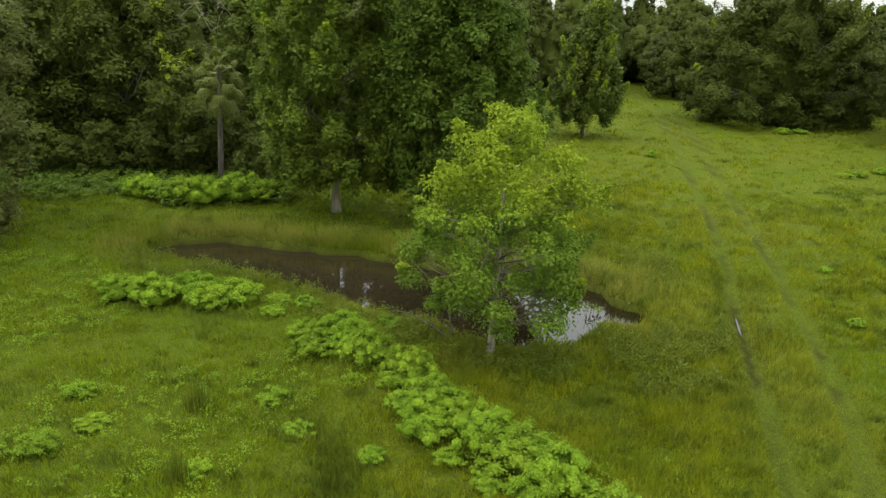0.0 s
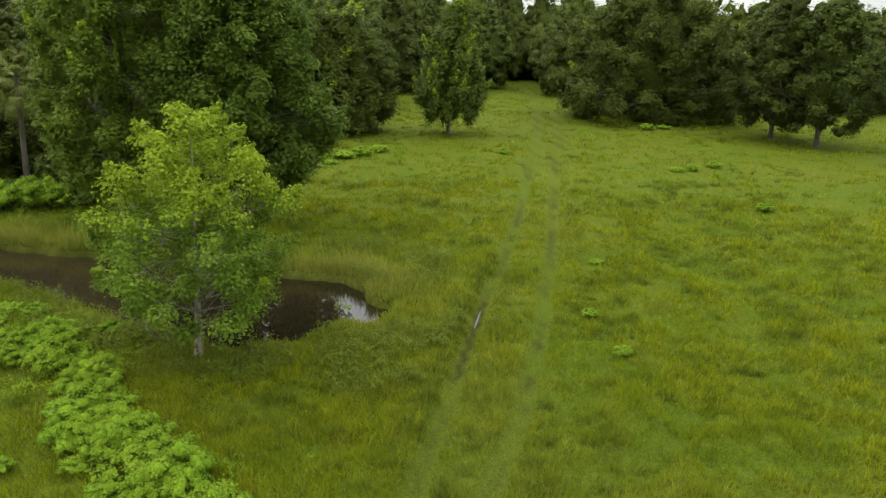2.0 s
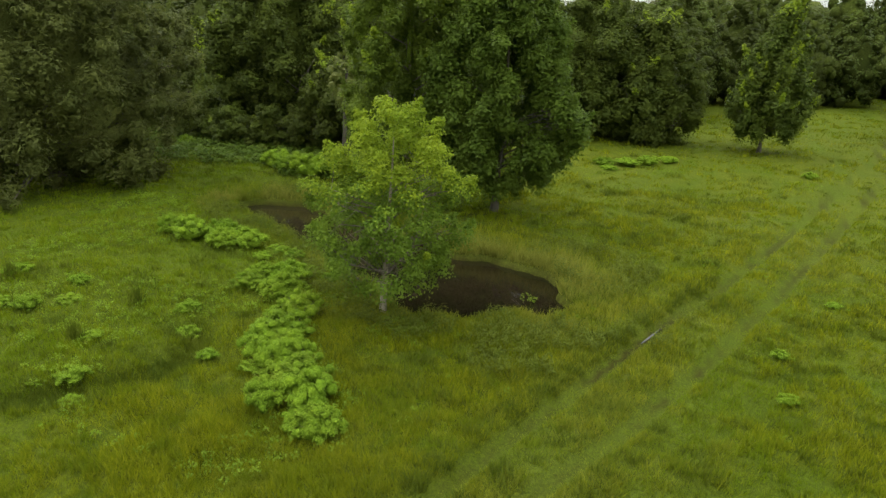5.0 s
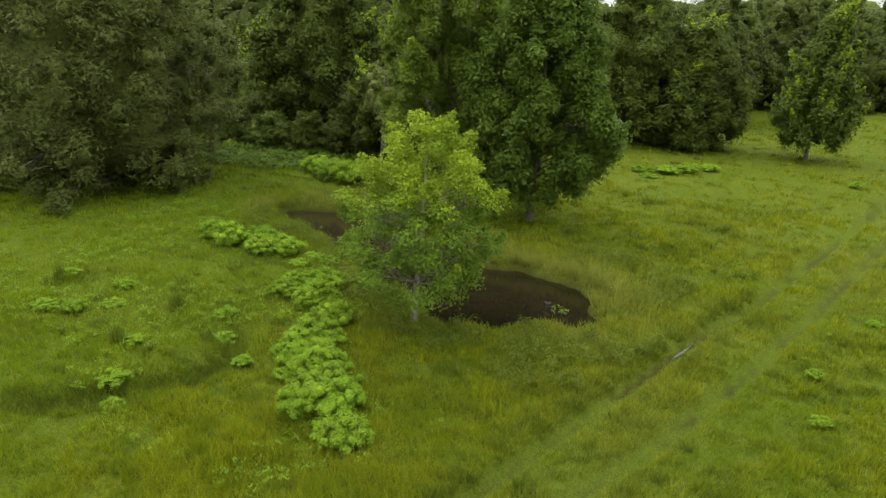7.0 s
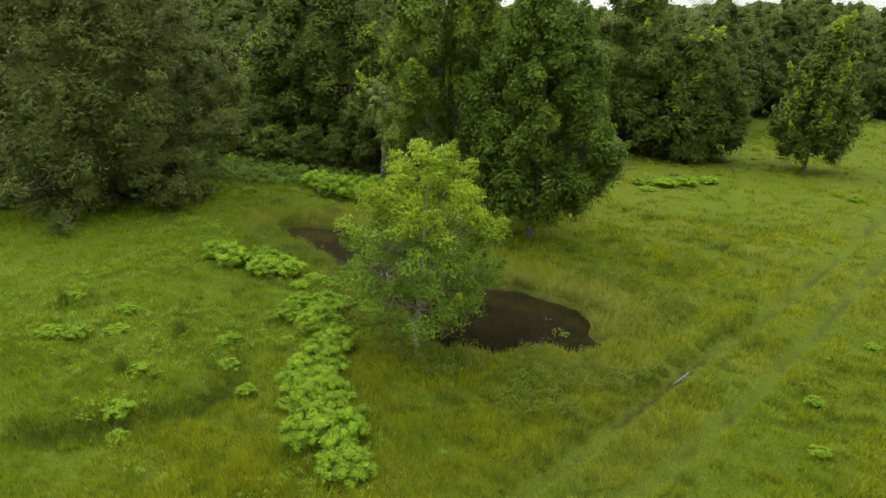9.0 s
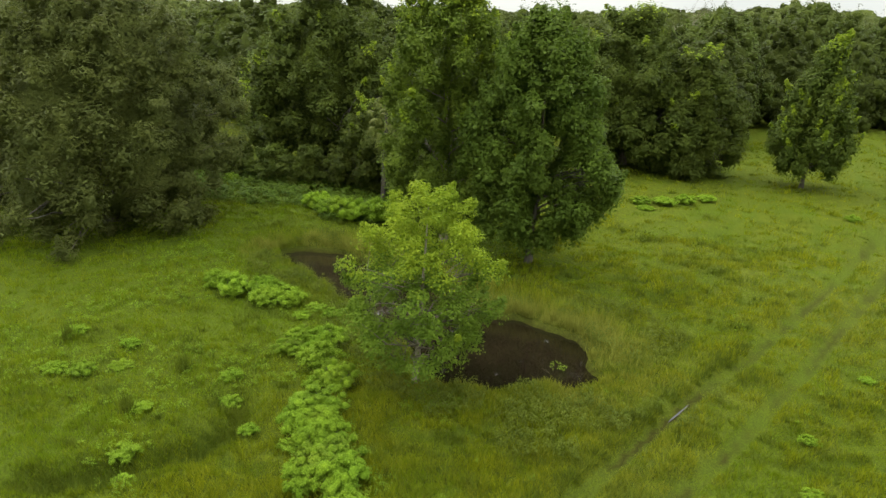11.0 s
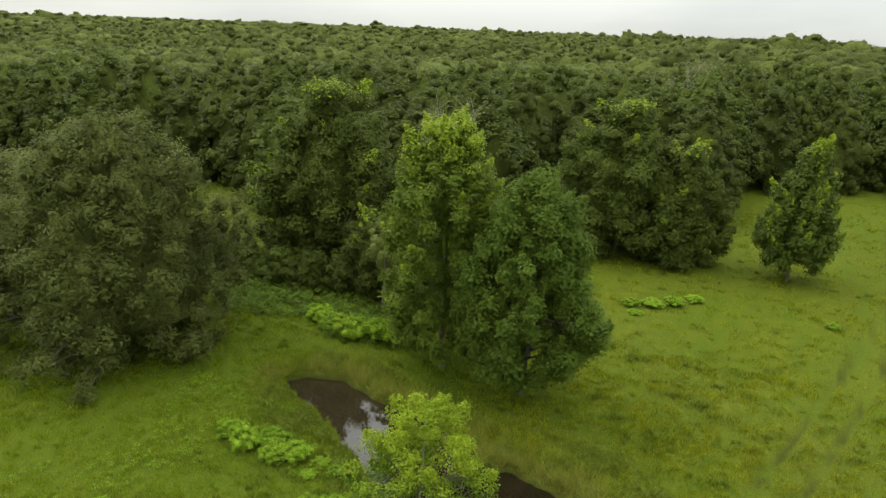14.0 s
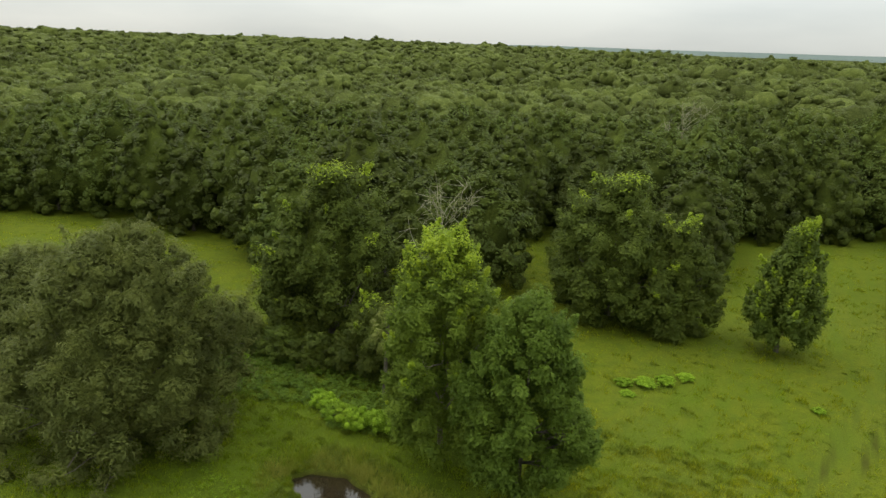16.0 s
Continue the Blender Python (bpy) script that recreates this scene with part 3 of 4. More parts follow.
def axis_steps(dense_a, dense_b, step, far_a, far_b):
    mid = np.arange(dense_a, dense_b + 1e-6, step)
    grow = lambda span: np.cumsum(step * 1.17 ** np.arange(1, 80))
    hi, lo = dense_b + grow(1), dense_a - grow(1)
    return np.r_[far_a, lo[lo > far_a][::-1], mid, hi[hi < far_b], far_b]


gx, gy = axis_steps(-14, 26, 0.26, -4600, 4600), axis_steps(10, 34, 0.26, -4600, 4600)
GX, GY = np.meshgrid(gx, gy)
gxx, gyy = GX.ravel(), GY.ravel()
gi, gj = np.meshgrid(np.arange(len(gy) - 1), np.arange(len(gx) - 1), indexing="ij")
gq = np.stack([gi * len(gx) + gj, gi * len(gx) + gj + 1, (gi + 1) * len(gx) + gj + 1, (gi + 1) * len(gx) + gj], -1).reshape(-1, 4)
ground = new("ground", np_mesh("ground", np.stack([gxx, gyy, ground_z(gxx, gyy)], 1), gq, M_ground,
                               {"mud": mud_share(gxx, gyy), "dry": dry_share(gxx, gyy), "lush": lush_shade_share(gxx, gyy)}, True))
tagged(ground, "green cattle pasture with uneven grass and bare muddy ruts", "ground", kind="structure")

# still brown water of the pond, reaching under its banks
wx, wy = np.meshgrid(np.arange(-14.0, 9.0, 0.4), np.arange(19.4, 33.0, 0.4))
wi, wj = np.meshgrid(np.arange(wx.shape[0] - 1), np.arange(wx.shape[1] - 1), indexing="ij")
wq = np.stack([wi * wx.shape[1] + wj, wi * wx.shape[1] + wj + 1, (wi + 1) * wx.shape[1] + wj + 1, (wi + 1) * wx.shape[1] + wj], -1).reshape(-1, 4)
wd = pond_depth(wx.ravel(), wy.ravel())
wq = wq[(wd[wq] < 0.5).any(1)]
pond = new("water", np_mesh("water", np.stack([wx.ravel(), wy.ravel(), np.full(wx.size, WATER_Z)], 1), wq, M_water, smooth=True))
tagged(pond, "still brown pond water reflecting sky and trees", "pond", kind="structure")


def puddle(track, y0, y1, half, z):
    ys = np.linspace(y0, y1, 24)
    xs = np.interp(ys, RUT_Y, track) + 0.25 * (value_noise(ys * 0, ys, 3.0, 9) - 0.5)
    w = half * np.sin(np.linspace(0.12, np.pi - 0.12, 24)) ** 0.5 * (0.7 + 0.6 * value_noise(xs, ys, 0.6, 41))
    v = np.r_[np.stack([xs - w, ys, np.full(24, z)], 1), np.stack([xs + w, ys, np.full(24, z)], 1)]
    k = np.arange(23)
    ob = new("rut_puddle", np_mesh("rut_puddle", v, np.stack([k, k + 24, k + 25, k + 1], 1), M_water, smooth=True))
    return tagged(ob, "narrow strip of muddy water standing in a wheel rut", "puddle", kind="structure")


puddle(RUT_L, 21.9, 23.5, 0.035, -0.165)

# ---- trees near the pond ----
rng = np.random.default_rng(7)


def on_ground(x, y):
    return (x, y, float(ground_z(np.array([x]), np.array([y]))[0]))


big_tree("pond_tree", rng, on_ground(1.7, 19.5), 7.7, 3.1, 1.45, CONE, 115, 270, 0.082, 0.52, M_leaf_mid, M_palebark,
         "young broadleaf tree with bright yellow-green leaves on the pond bank", plumes=80, trunk_r=0.14, limbs=34, lean=(0.25, 0.3), fill=0.66, lobes=1.0, bright_from=0.62, long=1.25, limb_bark=M_twig)
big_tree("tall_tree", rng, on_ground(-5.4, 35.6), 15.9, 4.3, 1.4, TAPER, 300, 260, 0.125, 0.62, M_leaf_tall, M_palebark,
         "tall broadleaf tree with a pale trunk and bright top leaves", plumes=190, bright=0.4, trunk_r=0.22, limbs=16, fill=0.5, core=0.04, fine=True, bright_from=0.88, long=1.3, flat=1.15, lump=0.5, lobes=0.6, bare=(-1.12, 0.2, 4.0, 11.0), limb_bark=M_twig)
big_tree("round_tree", rng, on_ground(0.4, 34.9), 13.6, 4.4, 1.6, CONE, 300, 290, 0.125, 0.64, M_leaf_poplar, M_bark,
         "dense dark green broadleaf tree with branches hanging low", plumes=190, trunk_r=0.2, limbs=14, lean=(0.4, -0.4), fill=0.55, core=0.12, fine=True, long=1.3, flat=1.15, lump=0.45, lobes=0.6)
# bright shoots stand in for highlights on this crown
big_tree("upright_tree", rng, on_ground(13.9, 68.6), 12.7, 4.2, 1.5, SPIRE, 130, 280, 0.16, 0.75, M_leaf_gum, M_bark,
         "lone cone-shaped broadleaf tree standing in the open pasture", plumes=190, bright_from=0.97, bright=0.4, trunk_r=0.18, limbs=12, lean=(0.6, 0.0), core=0.25, fine=True, long=1.3, flat=1.3, lump=0.5, lobes=0.2)
OAKS = ((-24.0, 49.5, 16.2, 7.4, DOME, 150, 0.17, 1.25, "broad dark oak at the edge of the wood"),
        (-15.6, 44.0, 6.8, 3.5, DOME, 60, 0.15, 0.8, "small dark oak beside a larger one"),
        (-13.0, 49.6, 11.6, 3.6, DOME, 70, 0.17, 0.9, "middling dark oak in front of a dead tree"),
        (-2.4, 69.0, 15.0, 7.6, DOME, 150, 0.18, 1.25, "broad dome-shaped oak with leaves down to the grass"),
        (4.0, 68.2, 11.6, 4.7, DOME, 80, 0.18, 1.05, "lower oak grown into the side of a broader one"),
        (40.2, 84.5, 15.6, 11.4, HEAP, 170, 0.22, 1.55, "wide dark oak spreading its crown down to the pasture"))
for x, y, h, r, shape, masses, leaf, mass, words in OAKS:
    # bright shoots stand in for sunlit oak boughs
    big_tree("oak_tree", rng, on_ground(x, y), h, r, 0.4, shape, masses, 330, leaf, mass, M_leaf_oak, M_bark, words,
             plumes=masses, bright_from=0.99, bright=0.14, trunk_r=0.026 * h, limbs=8, core=0.42, fine=True, flat=0.9, lump=0.62)
for x, y, h, r in ((47.0, 68.0, 13.8, 5.4), (49.0, 63.2, 13.8, 5.6)):
    big_tree("field_tree", rng, on_ground(x, y), h, r, 1.6, CONE, 150, 200, 0.17, 0.8, M_leaf_wood, M_bark,
             "dark broadleaf tree with a bare trunk foot at the field edge", plumes=110, trunk_r=0.26, limbs=8, core=0.35, fine=True)
for x, y, h, r in ((-25.0, 27.6, 15.0, 7.9), (-36.8, 29.5, 11.2, 6.9)):
    big_tree("willow_tree", rng, on_ground(x, y), h, r, 0.2, HEAP, 420, 190, 0.085, 0.85, M_leaf_willow, M_bark,
             "big grey-green tree with fine drooping twigs", trunk_r=0.4, limbs=7, core=0.66, flat=1.25, long=3.6, fill=0.6, fine=True, lump=0.42, lobes=0.7, plumes=90)
for x, y, h, r in ((-28.4, 42.4, 3.6, 2.6), (-24.4, 42.6, 3.2, 2.4), (-20.6, 42.2, 3.4, 2.3), (-10.6, 40.8, 2.8, 1.8), (-33.0, 43.0, 3.8, 2.6)):
    big_tree("shrub", rng, on_ground(x, y), h, r, 0.2, MOUND, 34, 170, 0.12, 0.5, M_leaf_oak, M_bark,
             "dark green shrub at the foot of the wood", "shrub", trunk_r=0.07, limbs=5, core=0.4, fine=True, plumes=24)

# ---- cabbage palm ----
palm = tagged(new("palm"), "cabbage palm with a slim trunk and drooping fan leaves", "palm")
palm.location = on_ground(-13.0, 40.8)
part("trunk", np_mesh("trunk", *tube(bent(rng, (0, 0, -0.2), (0.25, 0.1, 6.5), 0.003, 5), np.linspace(0.17, 0.11, 5), 10), M_bark, smooth=True), palm)
for i in range(30):
    a, lift = i * 2.4, 1.4 - 2.5 * (i / 30)
    way = np.array([math.cos(a) * math.cos(lift), math.sin(a) * math.cos(lift), math.sin(lift)])
    root = np.array([0.25, 0.1, 6.6 - 1.1 * (i / 30) ** 1.3])
    stalk = root + np.outer(np.linspace(0, 1, 5), way * 0.95) + np.outer(np.linspace(0, 1, 5) ** 2, (0, 0, -0.12))
    pieces = [tube(stalk, np.linspace(0.03, 0.018, 5), 4)]
    side = unit(np.cross(way, [0, 0, 1.0]))
    up = np.cross(side, way)
    hub, blades = stalk[-1], []
    for k in np.linspace(-1.35, 1.35, 15):
        d = way * math.cos(k) + side * math.sin(k)
        n1, n2 = hub + d * 0.32 + up * 0.04, hub + d * (0.62 + 0.1 * math.cos(k)) - np.array([0, 0, 0.36 + 0.2 * abs(k)])
        w = np.cross(d, up) * 0.035
        pieces.append((np.array([hub, n1 - w, n2, n1 + w]), np.array([[0, 1, 2, 3]])))
    part("frond", np_mesh("frond", *joined(pieces), M_leaf_palm), palm)

# ---- dead tree and drowned branch ----


def bare_tree(name, place, height, spread, twigs, label, material=M_deadwood, trunk=0.11):
    tree = tagged(new(name), label, "tree")
    tree.location = place
    path = bent(rng, (0, 0, -0.2), (0.3, 0.2, height * 0.85), 0.03, 9)
    part("trunk", np_mesh("trunk", *tube(path, np.linspace(trunk, 0.03, 9), 8), material, smooth=True), tree)
    for i in range(twigs):
        s = path[rng.integers(3, 9)]
        a, r = i * 2.4, spread * rng.uniform(0.5, 1.0)
        end = s + [r * math.cos(a), r * math.sin(a), rng.uniform(0.12, 0.4) * height]
        end[2] = min(end[2], height)
        main = bent(rng, s, end, 0.08, 6)
        pieces = [tube(main, np.linspace(trunk * 0.4, 0.02, 6), 5)]
        for j in range(9):
            q = main[rng.integers(2, 6)]
            pieces.append(tube(bent(rng, q, q + rng.normal(0, 0.22 * spread, 3) + [0, 0, 0.16 * spread], 0.1, 4), np.linspace(0.03, 0.012, 4), 4))
        limb = part("limb", np_mesh("limb", *joined(pieces), material, smooth=True), tree)
        at, nm = leaf_places(rng, main[2:], np.full(4, 0.12 * spread), 22)
        part("foliage", np_mesh("foliage", *slivers(rng, at, nm, 0.13 * rng.uniform(0.6, 1.3, len(at))), M_leaf_palm), limb, "sparse grey-green leaves")
    return tree


bare_tree("dead_tree", on_ground(-15.4, 54.0), 14.0, 3.4, 16, "dying grey tree with thin leaves on spreading branches")
bare_tree("dead_tree", on_ground(-8.0, 140.0), 17.5, 5.5, 20, "pale dead tree rising from the wood")

snag = tagged(new("drowned_branch"), "thin dark branch sticking out of the pond", "branch")
snag.location = (5.6, 23.9, WATER_Z)
for i in range(3):
    end = np.array([rng.normal(0, 0.4), rng.normal(0, 0.35), rng.uniform(0.1, 0.45)])
    part("twig", np_mesh("twig", *tube(bent(rng, (0, 0, -0.25), end, 0.15, 6), np.linspace(0.012, 0.005, 6), 5), M_bark, smooth=True), snag)
at, nm = leaf_places(rng, np.array([[0.1, 0, 0.22], [0.4, 0.1, 0.15]]), np.array([0.22, 0.16]), 30)
part("foliage", np_mesh("foliage", *kites(rng, at, nm, 0.07 * np.ones(len(at))), M_leaf_mid), snag)
bough = tagged(new("fallen_branch"), "bare grey branch lying over the water by the tree", "branch")
bough.location = (0.6, 20.6, 0.1)
for i in range(6):
    end = np.array([-0.4 - 0.35 * i + rng.normal(0, 0.2), 0.9 + rng.normal(0, 0.4), 0.5 + rng.uniform(-0.2, 0.6)])
    part("twig", np_mesh("twig", *tube(bent(rng, (0, 0, -0.1), end, 0.12, 7), np.linspace(0.025, 0.006, 7), 5), M_bark, smooth=True), bough)

# ---- broad-leaved weed bushes ----


def weed_bush(seed, leaves=1650):
    """One bush of unit height: woody stems under a rounded dome of broad leaves."""
    r = np.random.default_rng(seed)
    bush = new("weed_bush")
    stems = [tube(bent(r, (0.1 * math.cos(k), 0.1 * math.sin(k), -0.05), (0.6 * math.cos(k), 0.6 * math.sin(k), 0.62), 0.08, 5), np.linspace(0.022, 0.008, 5), 4) for k in np.arange(0, 6.2, 0.7)]
    part("stem", np_mesh("stem", *joined(stems), M_bark), bush)
    n = 30
    a = np.arange(n) * 2.4 + r.normal(0, 0.2, n)
    rad = 0.9 * np.sqrt(np.linspace(0.01, 1, n))
    c = np.stack([rad * np.cos(a), rad * np.sin(a), 0.86 * np.sqrt(np.maximum(0.06, 1 - rad ** 2.2)) * r.uniform(0.72, 1.15, n)], 1)
    sizes = r.uniform(0.16, 0.28, n)
    at, nm = leaf_places(r, c, sizes, leaves // n, 0.85)
    at[:, 2] = np.maximum(at[:, 2], 0.02)
    part("foliage", np_mesh("foliage", *kites(r, at, nm + 0.7 * unit(at) + [0, 0, 0.3], 0.050 * r.uniform(0.7, 1.4, len(at)), 1.2), M_leaf_weed), bush)
    inner = joined([core_mesh(r, 0.8, 0.9, 0.0, MOUND, 0.75, 5, 9), lumps(r, c, sizes * 0.75, 0.85, False, 0.75, 1.15)])
    part("inner_foliage", np_mesh("inner_foliage", *inner, MASS[M_leaf_weed], smooth=True), bush)
    return bush


BUSHES = [
    (-11.1, 22.8, 1.25), (-9.7, 22.4, 1.2), (-8.6, 23.3, 1.0), (-7.9, 22.3, 1.1), (-7.0, 22.9, 1.0), (-5.7, 23.25, 0.6), (-4.6, 23.05, 0.65), (-2.8, 21.55, 0.6), (-4.0, 20.2, 0.85),
    (-2.9, 20.4, 1.0), (-3.7, 18.9, 0.8), (-1.9, 18.6, 1.1), (-0.7, 17.9, 1.0), (-2.7, 19.3, 0.8), (-1.2, 17.2, 0.6), (-0.05, 16.0, 1.15), (0.75, 15.2, 0.8), (1.25, 14.4, 1.15),
    (2.05, 13.8, 1.2), (2.75, 13.2, 1.1), (3.15, 12.4, 0.7), (1.25, 13.1, 0.6), (-0.15, 14.8, 0.8), (-0.7, 16.0, 0.7), (2.05, 12.3, 0.8), (0.45, 13.9, 0.5), (3.75, 12.2, 0.9),
    (-8.9, 13.6, 0.7), (-3.5, 15.4, 0.7), (-3.4, 10.9, 0.55), (-2.6, 10.2, 0.5), (-9.9, 13.2, 0.6), (-11.8, 15.4, 0.65), (-5.2, 13.0, 0.5), (-4.2, 16.2, 0.55), (-1.4, 14.0, 0.5),
    (20.4, 12.7, 0.77), (21.2, 11.9, 0.85), (22.3, 12.4, 0.85), (23.4, 13.0, 0.68), (24.4, 13.0, 0.77), (24.7, 12.1, 0.77), (20.0, 11.3, 0.68), (-17.2, 38.2, 1.1), (-16.2, 37.4, 1.3),
    (-14.9, 36.9, 1.4), (-13.8, 36.5, 1.5), (-12.6, 36.3, 1.6), (-11.7, 37.0, 1.4), (-10.7, 36.8, 1.7), (-9.7, 37.3, 1.4), (-8.7, 38.0, 1.0), (2.7, 54.0, 1.2), (4.3, 55.0, 1.3),
    (5.8, 56.0, 1.3), (7.2, 57.6, 1.2), (17.5, 57.0, 1.0), (36.3, 74.0, 1.2), (38.4, 74.6, 1.3), (31.0, 50.4, 0.9), (29.4, 49.6, 0.8), (33.5, 52.0, 0.9), (30.0, 38.0, 0.7),
    (-20.5, 41.8, 1.0), (-26.5, 40.0, 0.9), (-28.5, 43.0, 1.0), (14.9, 22.6, 0.45), (13.9, 8.9, 0.5), (3.4, 52.4, 0.9), (15.0, 19.4, 0.4), (16.9, 28.6, 0.45), (-8.2, 14.7, 0.5),
    (-9.1, 15.9, 0.55), (-5.6, 22.1, 0.55), (-1.6, 21.5, 0.6),
]
models = [weed_bush(50 + k) for k in range(5)]
for k, (x, y, s) in enumerate(BUSHES):
    low = 0.75 if y > 45 or s < 0.75 else 1.0
    s *= 0.85 if y > 45 else 1.0
    z = on_ground(x, y)[2] - 0.03
    m = pose(x, y, z, 0, 0, 137.5 * k)
    bush = models[k] if k < 5 else copy_thing(models[k % 5], m)
    bush.matrix_basis = m @ Matrix.Diagonal((s * (0.72 + 0.3 * ((k * 5) % 7) / 7), s * (0.70 + 0.3 * ((k * 3) % 8) / 8), low * s * (0.72 + 0.36 * ((k * 7) % 5) / 5), 1))
    tagged(bush, "small bright green weed bush in the pasture" if s < 0.75 else "dense bright green broad-leaved weed bush", "bush", "weed bushes round the pond")

# ---- grass ----
# the open pasture; all round it stand the woods
OPEN = [(-70, -90), (-60, 5), (-100, 52), (-98, 62), (-86, 65), (-58, 65), (-52, 67), (-45, 61), (-36, 57), (-24, 56), (-14, 62), (-20, 93), (-28, 110), (-22, 111), (-11, 92), (-7, 76), (5, 77), (4, 88), (7, 95),
        (18, 115), (23, 118), (30, 136), (33, 146), (37, 144), (37, 104), (34, 96), (50, 96), (58, 84), (75, 88), (100, 96), (150, 110), (150, -90)]


def in_open(x, y):
    inside = np.zeros(np.shape(x), bool)
    for (ax, ay), (bx, by) in zip(OPEN, OPEN[1:] + OPEN[:1]):
        inside ^= ((ay > y) != (by > y)) & (x < (bx - ax) * (y - ay) / (by - ay + 1e-12) + ax)
    return inside


def in_wood(x, y):
    return ~in_open(x, y)


def blades(r, x, y, height, width, lean):
    """One three-cornered blade at each place."""
    n = len(x)
    a, b = r.uniform(0, 2 * np.pi, n), r.uniform(0, 2 * np.pi, n)
    z = ground_z(x, y) - 0.02
    off = lean * height * r.uniform(0.3, 1.3, n)
    v = np.empty((n, 3, 3), np.float32)
    v[:, 0] = np.stack([x - width * np.cos(a), y - width * np.sin(a), z], 1)
    v[:, 1] = np.stack([x + width * np.cos(a), y + width * np.sin(a), z], 1)
    v[:, 2] = np.stack([x + off * np.cos(b), y + off * np.sin(b), z + height], 1)
    return v.reshape(-1, 3)


def grass_patch(name, label, r, x, y, height, width, lean, dry_up=0.0, keep_off=0.2, tuft=None, lush_up=0.0, material=M_grass, sway=0.25):
    p = pond_depth(x, y)
    keep = (p > keep_off) & (r.uniform(0, 1, len(x)) > 1.15 * mud_share(x, y) * (p > 0.6))
    x, y, height, width = x[keep], y[keep], height[keep], width[keep]
    height = height * (0.25 + 0.75 * smooth(0.15, 0.6, rut_far(x, y)))
    tuft = np.full(len(x), 0.5) if tuft is None else tuft[keep]
    tone = lambda f, up, sway: np.repeat(np.clip(f(x, y) + up + sway * (tuft - 0.5) + r.normal(0, 0.14, len(x)), 0, 1), 3)
    ob = new(name, np_mesh(name, blades(r, x, y, height, width, lean), np.arange(3 * len(x)).reshape(-1, 3), material, {"dry": tone(dry_share, dry_up, sway), "lush": tone(lush_shade_share, lush_up, -0.6)}))
    return tagged(ob, label, "grass", kind="stuff")


def tufted(r, count, x0, x1, y0, y1, spread, per):
    """Places of blades that stand in tufts."""
    cx, cy = r.uniform(x0, x1, count // per), r.uniform(y0, y1, count // per)
    x, y = np.repeat(cx, per), np.repeat(cy, per)
    return x + r.normal(0, spread, len(x)), y + r.normal(0, spread, len(y)), np.repeat(r.uniform(0, 1, len(cx)), per)


def fan(r, count, near, reach, spread, per):
    """Places of blades in tufts over the pasture, thinner and coarser with the distance."""
    n = count // per
    d, a = near * (reach / near) ** r.uniform(0, 1, n), r.uniform(radians(-64), radians(52), n)
    cx, cy = 8 + d * np.sin(a), -2 + d * np.cos(a)
    keep = ~in_wood(cx, cy)
    cx, cy, d = cx[keep], cy[keep], d[keep]
    x, y, d = np.repeat(cx, per), np.repeat(cy, per), np.repeat(d, per)
    q = np.repeat(r.uniform(0, 1, len(cx)), per)
    return x + r.normal(0, 1, len(x)) * spread * d, y + r.normal(0, 1, len(y)) * spread * d, d, q


r = np.random.default_rng(11)
for count, near, reach, label in ((500000, 10.5, 48, "uneven green pasture grass round the pond"), (120000, 46, 150, "far pasture grass below the trees")):
    x, y, d, q = fan(r, count, near, reach, 0.0036, 12)
    rough = mound_share(x, y) * 0.7 + smooth(0.45, 0.8, value_noise(x, y, 2.6, 51)) * 0.3
    height = (0.05 + 0.07 * q + 0.07 * q ** 4 + 0.26 * rough) * r.uniform(0.4, 1.25, len(x))
    grass_patch("grass", label, r, x, y, height, 0.00074 * d * r.uniform(0.6, 1.3, len(x)), 0.6, tuft=q)
# pasture behind the walk's start
x, y, q = tufted(r, 60000, -34, 46, -34, 12, 0.07, 12)
sel = np.hypot(x - 8, y + 2) < 30
sel &= (np.hypot(x - 8, y + 2) < 11) | (y < 6)
x, y, q = x[sel], y[sel], q[sel]
grass_patch("grass", "open pasture grass away from the pond", r, x, y, (0.06 + 0.1 * q + 0.2 * mound_share(x, y)) * r.uniform(0.4, 1.2, len(x)), r.uniform(0.012, 0.022, len(x)), 0.8, tuft=q)
# long grass in front of the pond and sedge along its shore
x, y, q = tufted(r, 140000, -1.5, 11.5, 9.0, 22.0, 0.13, 26)
long_share = smooth(0.15, 0.6, value_noise(x, y, 2.0, 61)) * smooth(-1.5, 2.0, x) * smooth(12.5, 9.0, x - 0.25 * (y - 14))
sel = r.uniform(0, 1, len(x)) < long_share
x, y, q = x[sel], y[sel], q[sel]
grass_patch("long_grass", "long seeding grass in front of the pond", r, x, y, (0.08 + 0.22 * q) * r.uniform(0.4, 1.2, len(x)), r.uniform(0.008, 0.016, len(x)), 0.7, 0.12, tuft=q, lush_up=-0.6)
x, y, q = tufted(r, 230000, -16, 12, 18, 35, 0.12, 50)
p = pond_depth(x, y)
sel = (p > 0.02) & (p < 2.8) & (r.uniform(0, 1, len(x)) < smooth(3.0, 0.3, p))
x, y, q = x[sel], y[sel], q[sel]
far_bank = smooth(-1.0, 1.5, y - np.interp(x, [-13, -8, -4, 0, 3, 8], [29.6, 28.6, 27, 25, 24, 24.5]))
grass_patch("sedge", "straw-green sedge hanging over the pond bank", r, x, y, (0.12 + 0.20 * q + (0.12 + 0.40 * q) * far_bank) * r.uniform(0.4, 1.2, len(x)), r.uniform(0.016, 0.030, len(x)), 0.6, 0.12, 0.17, tuft=q, sway=0.7)
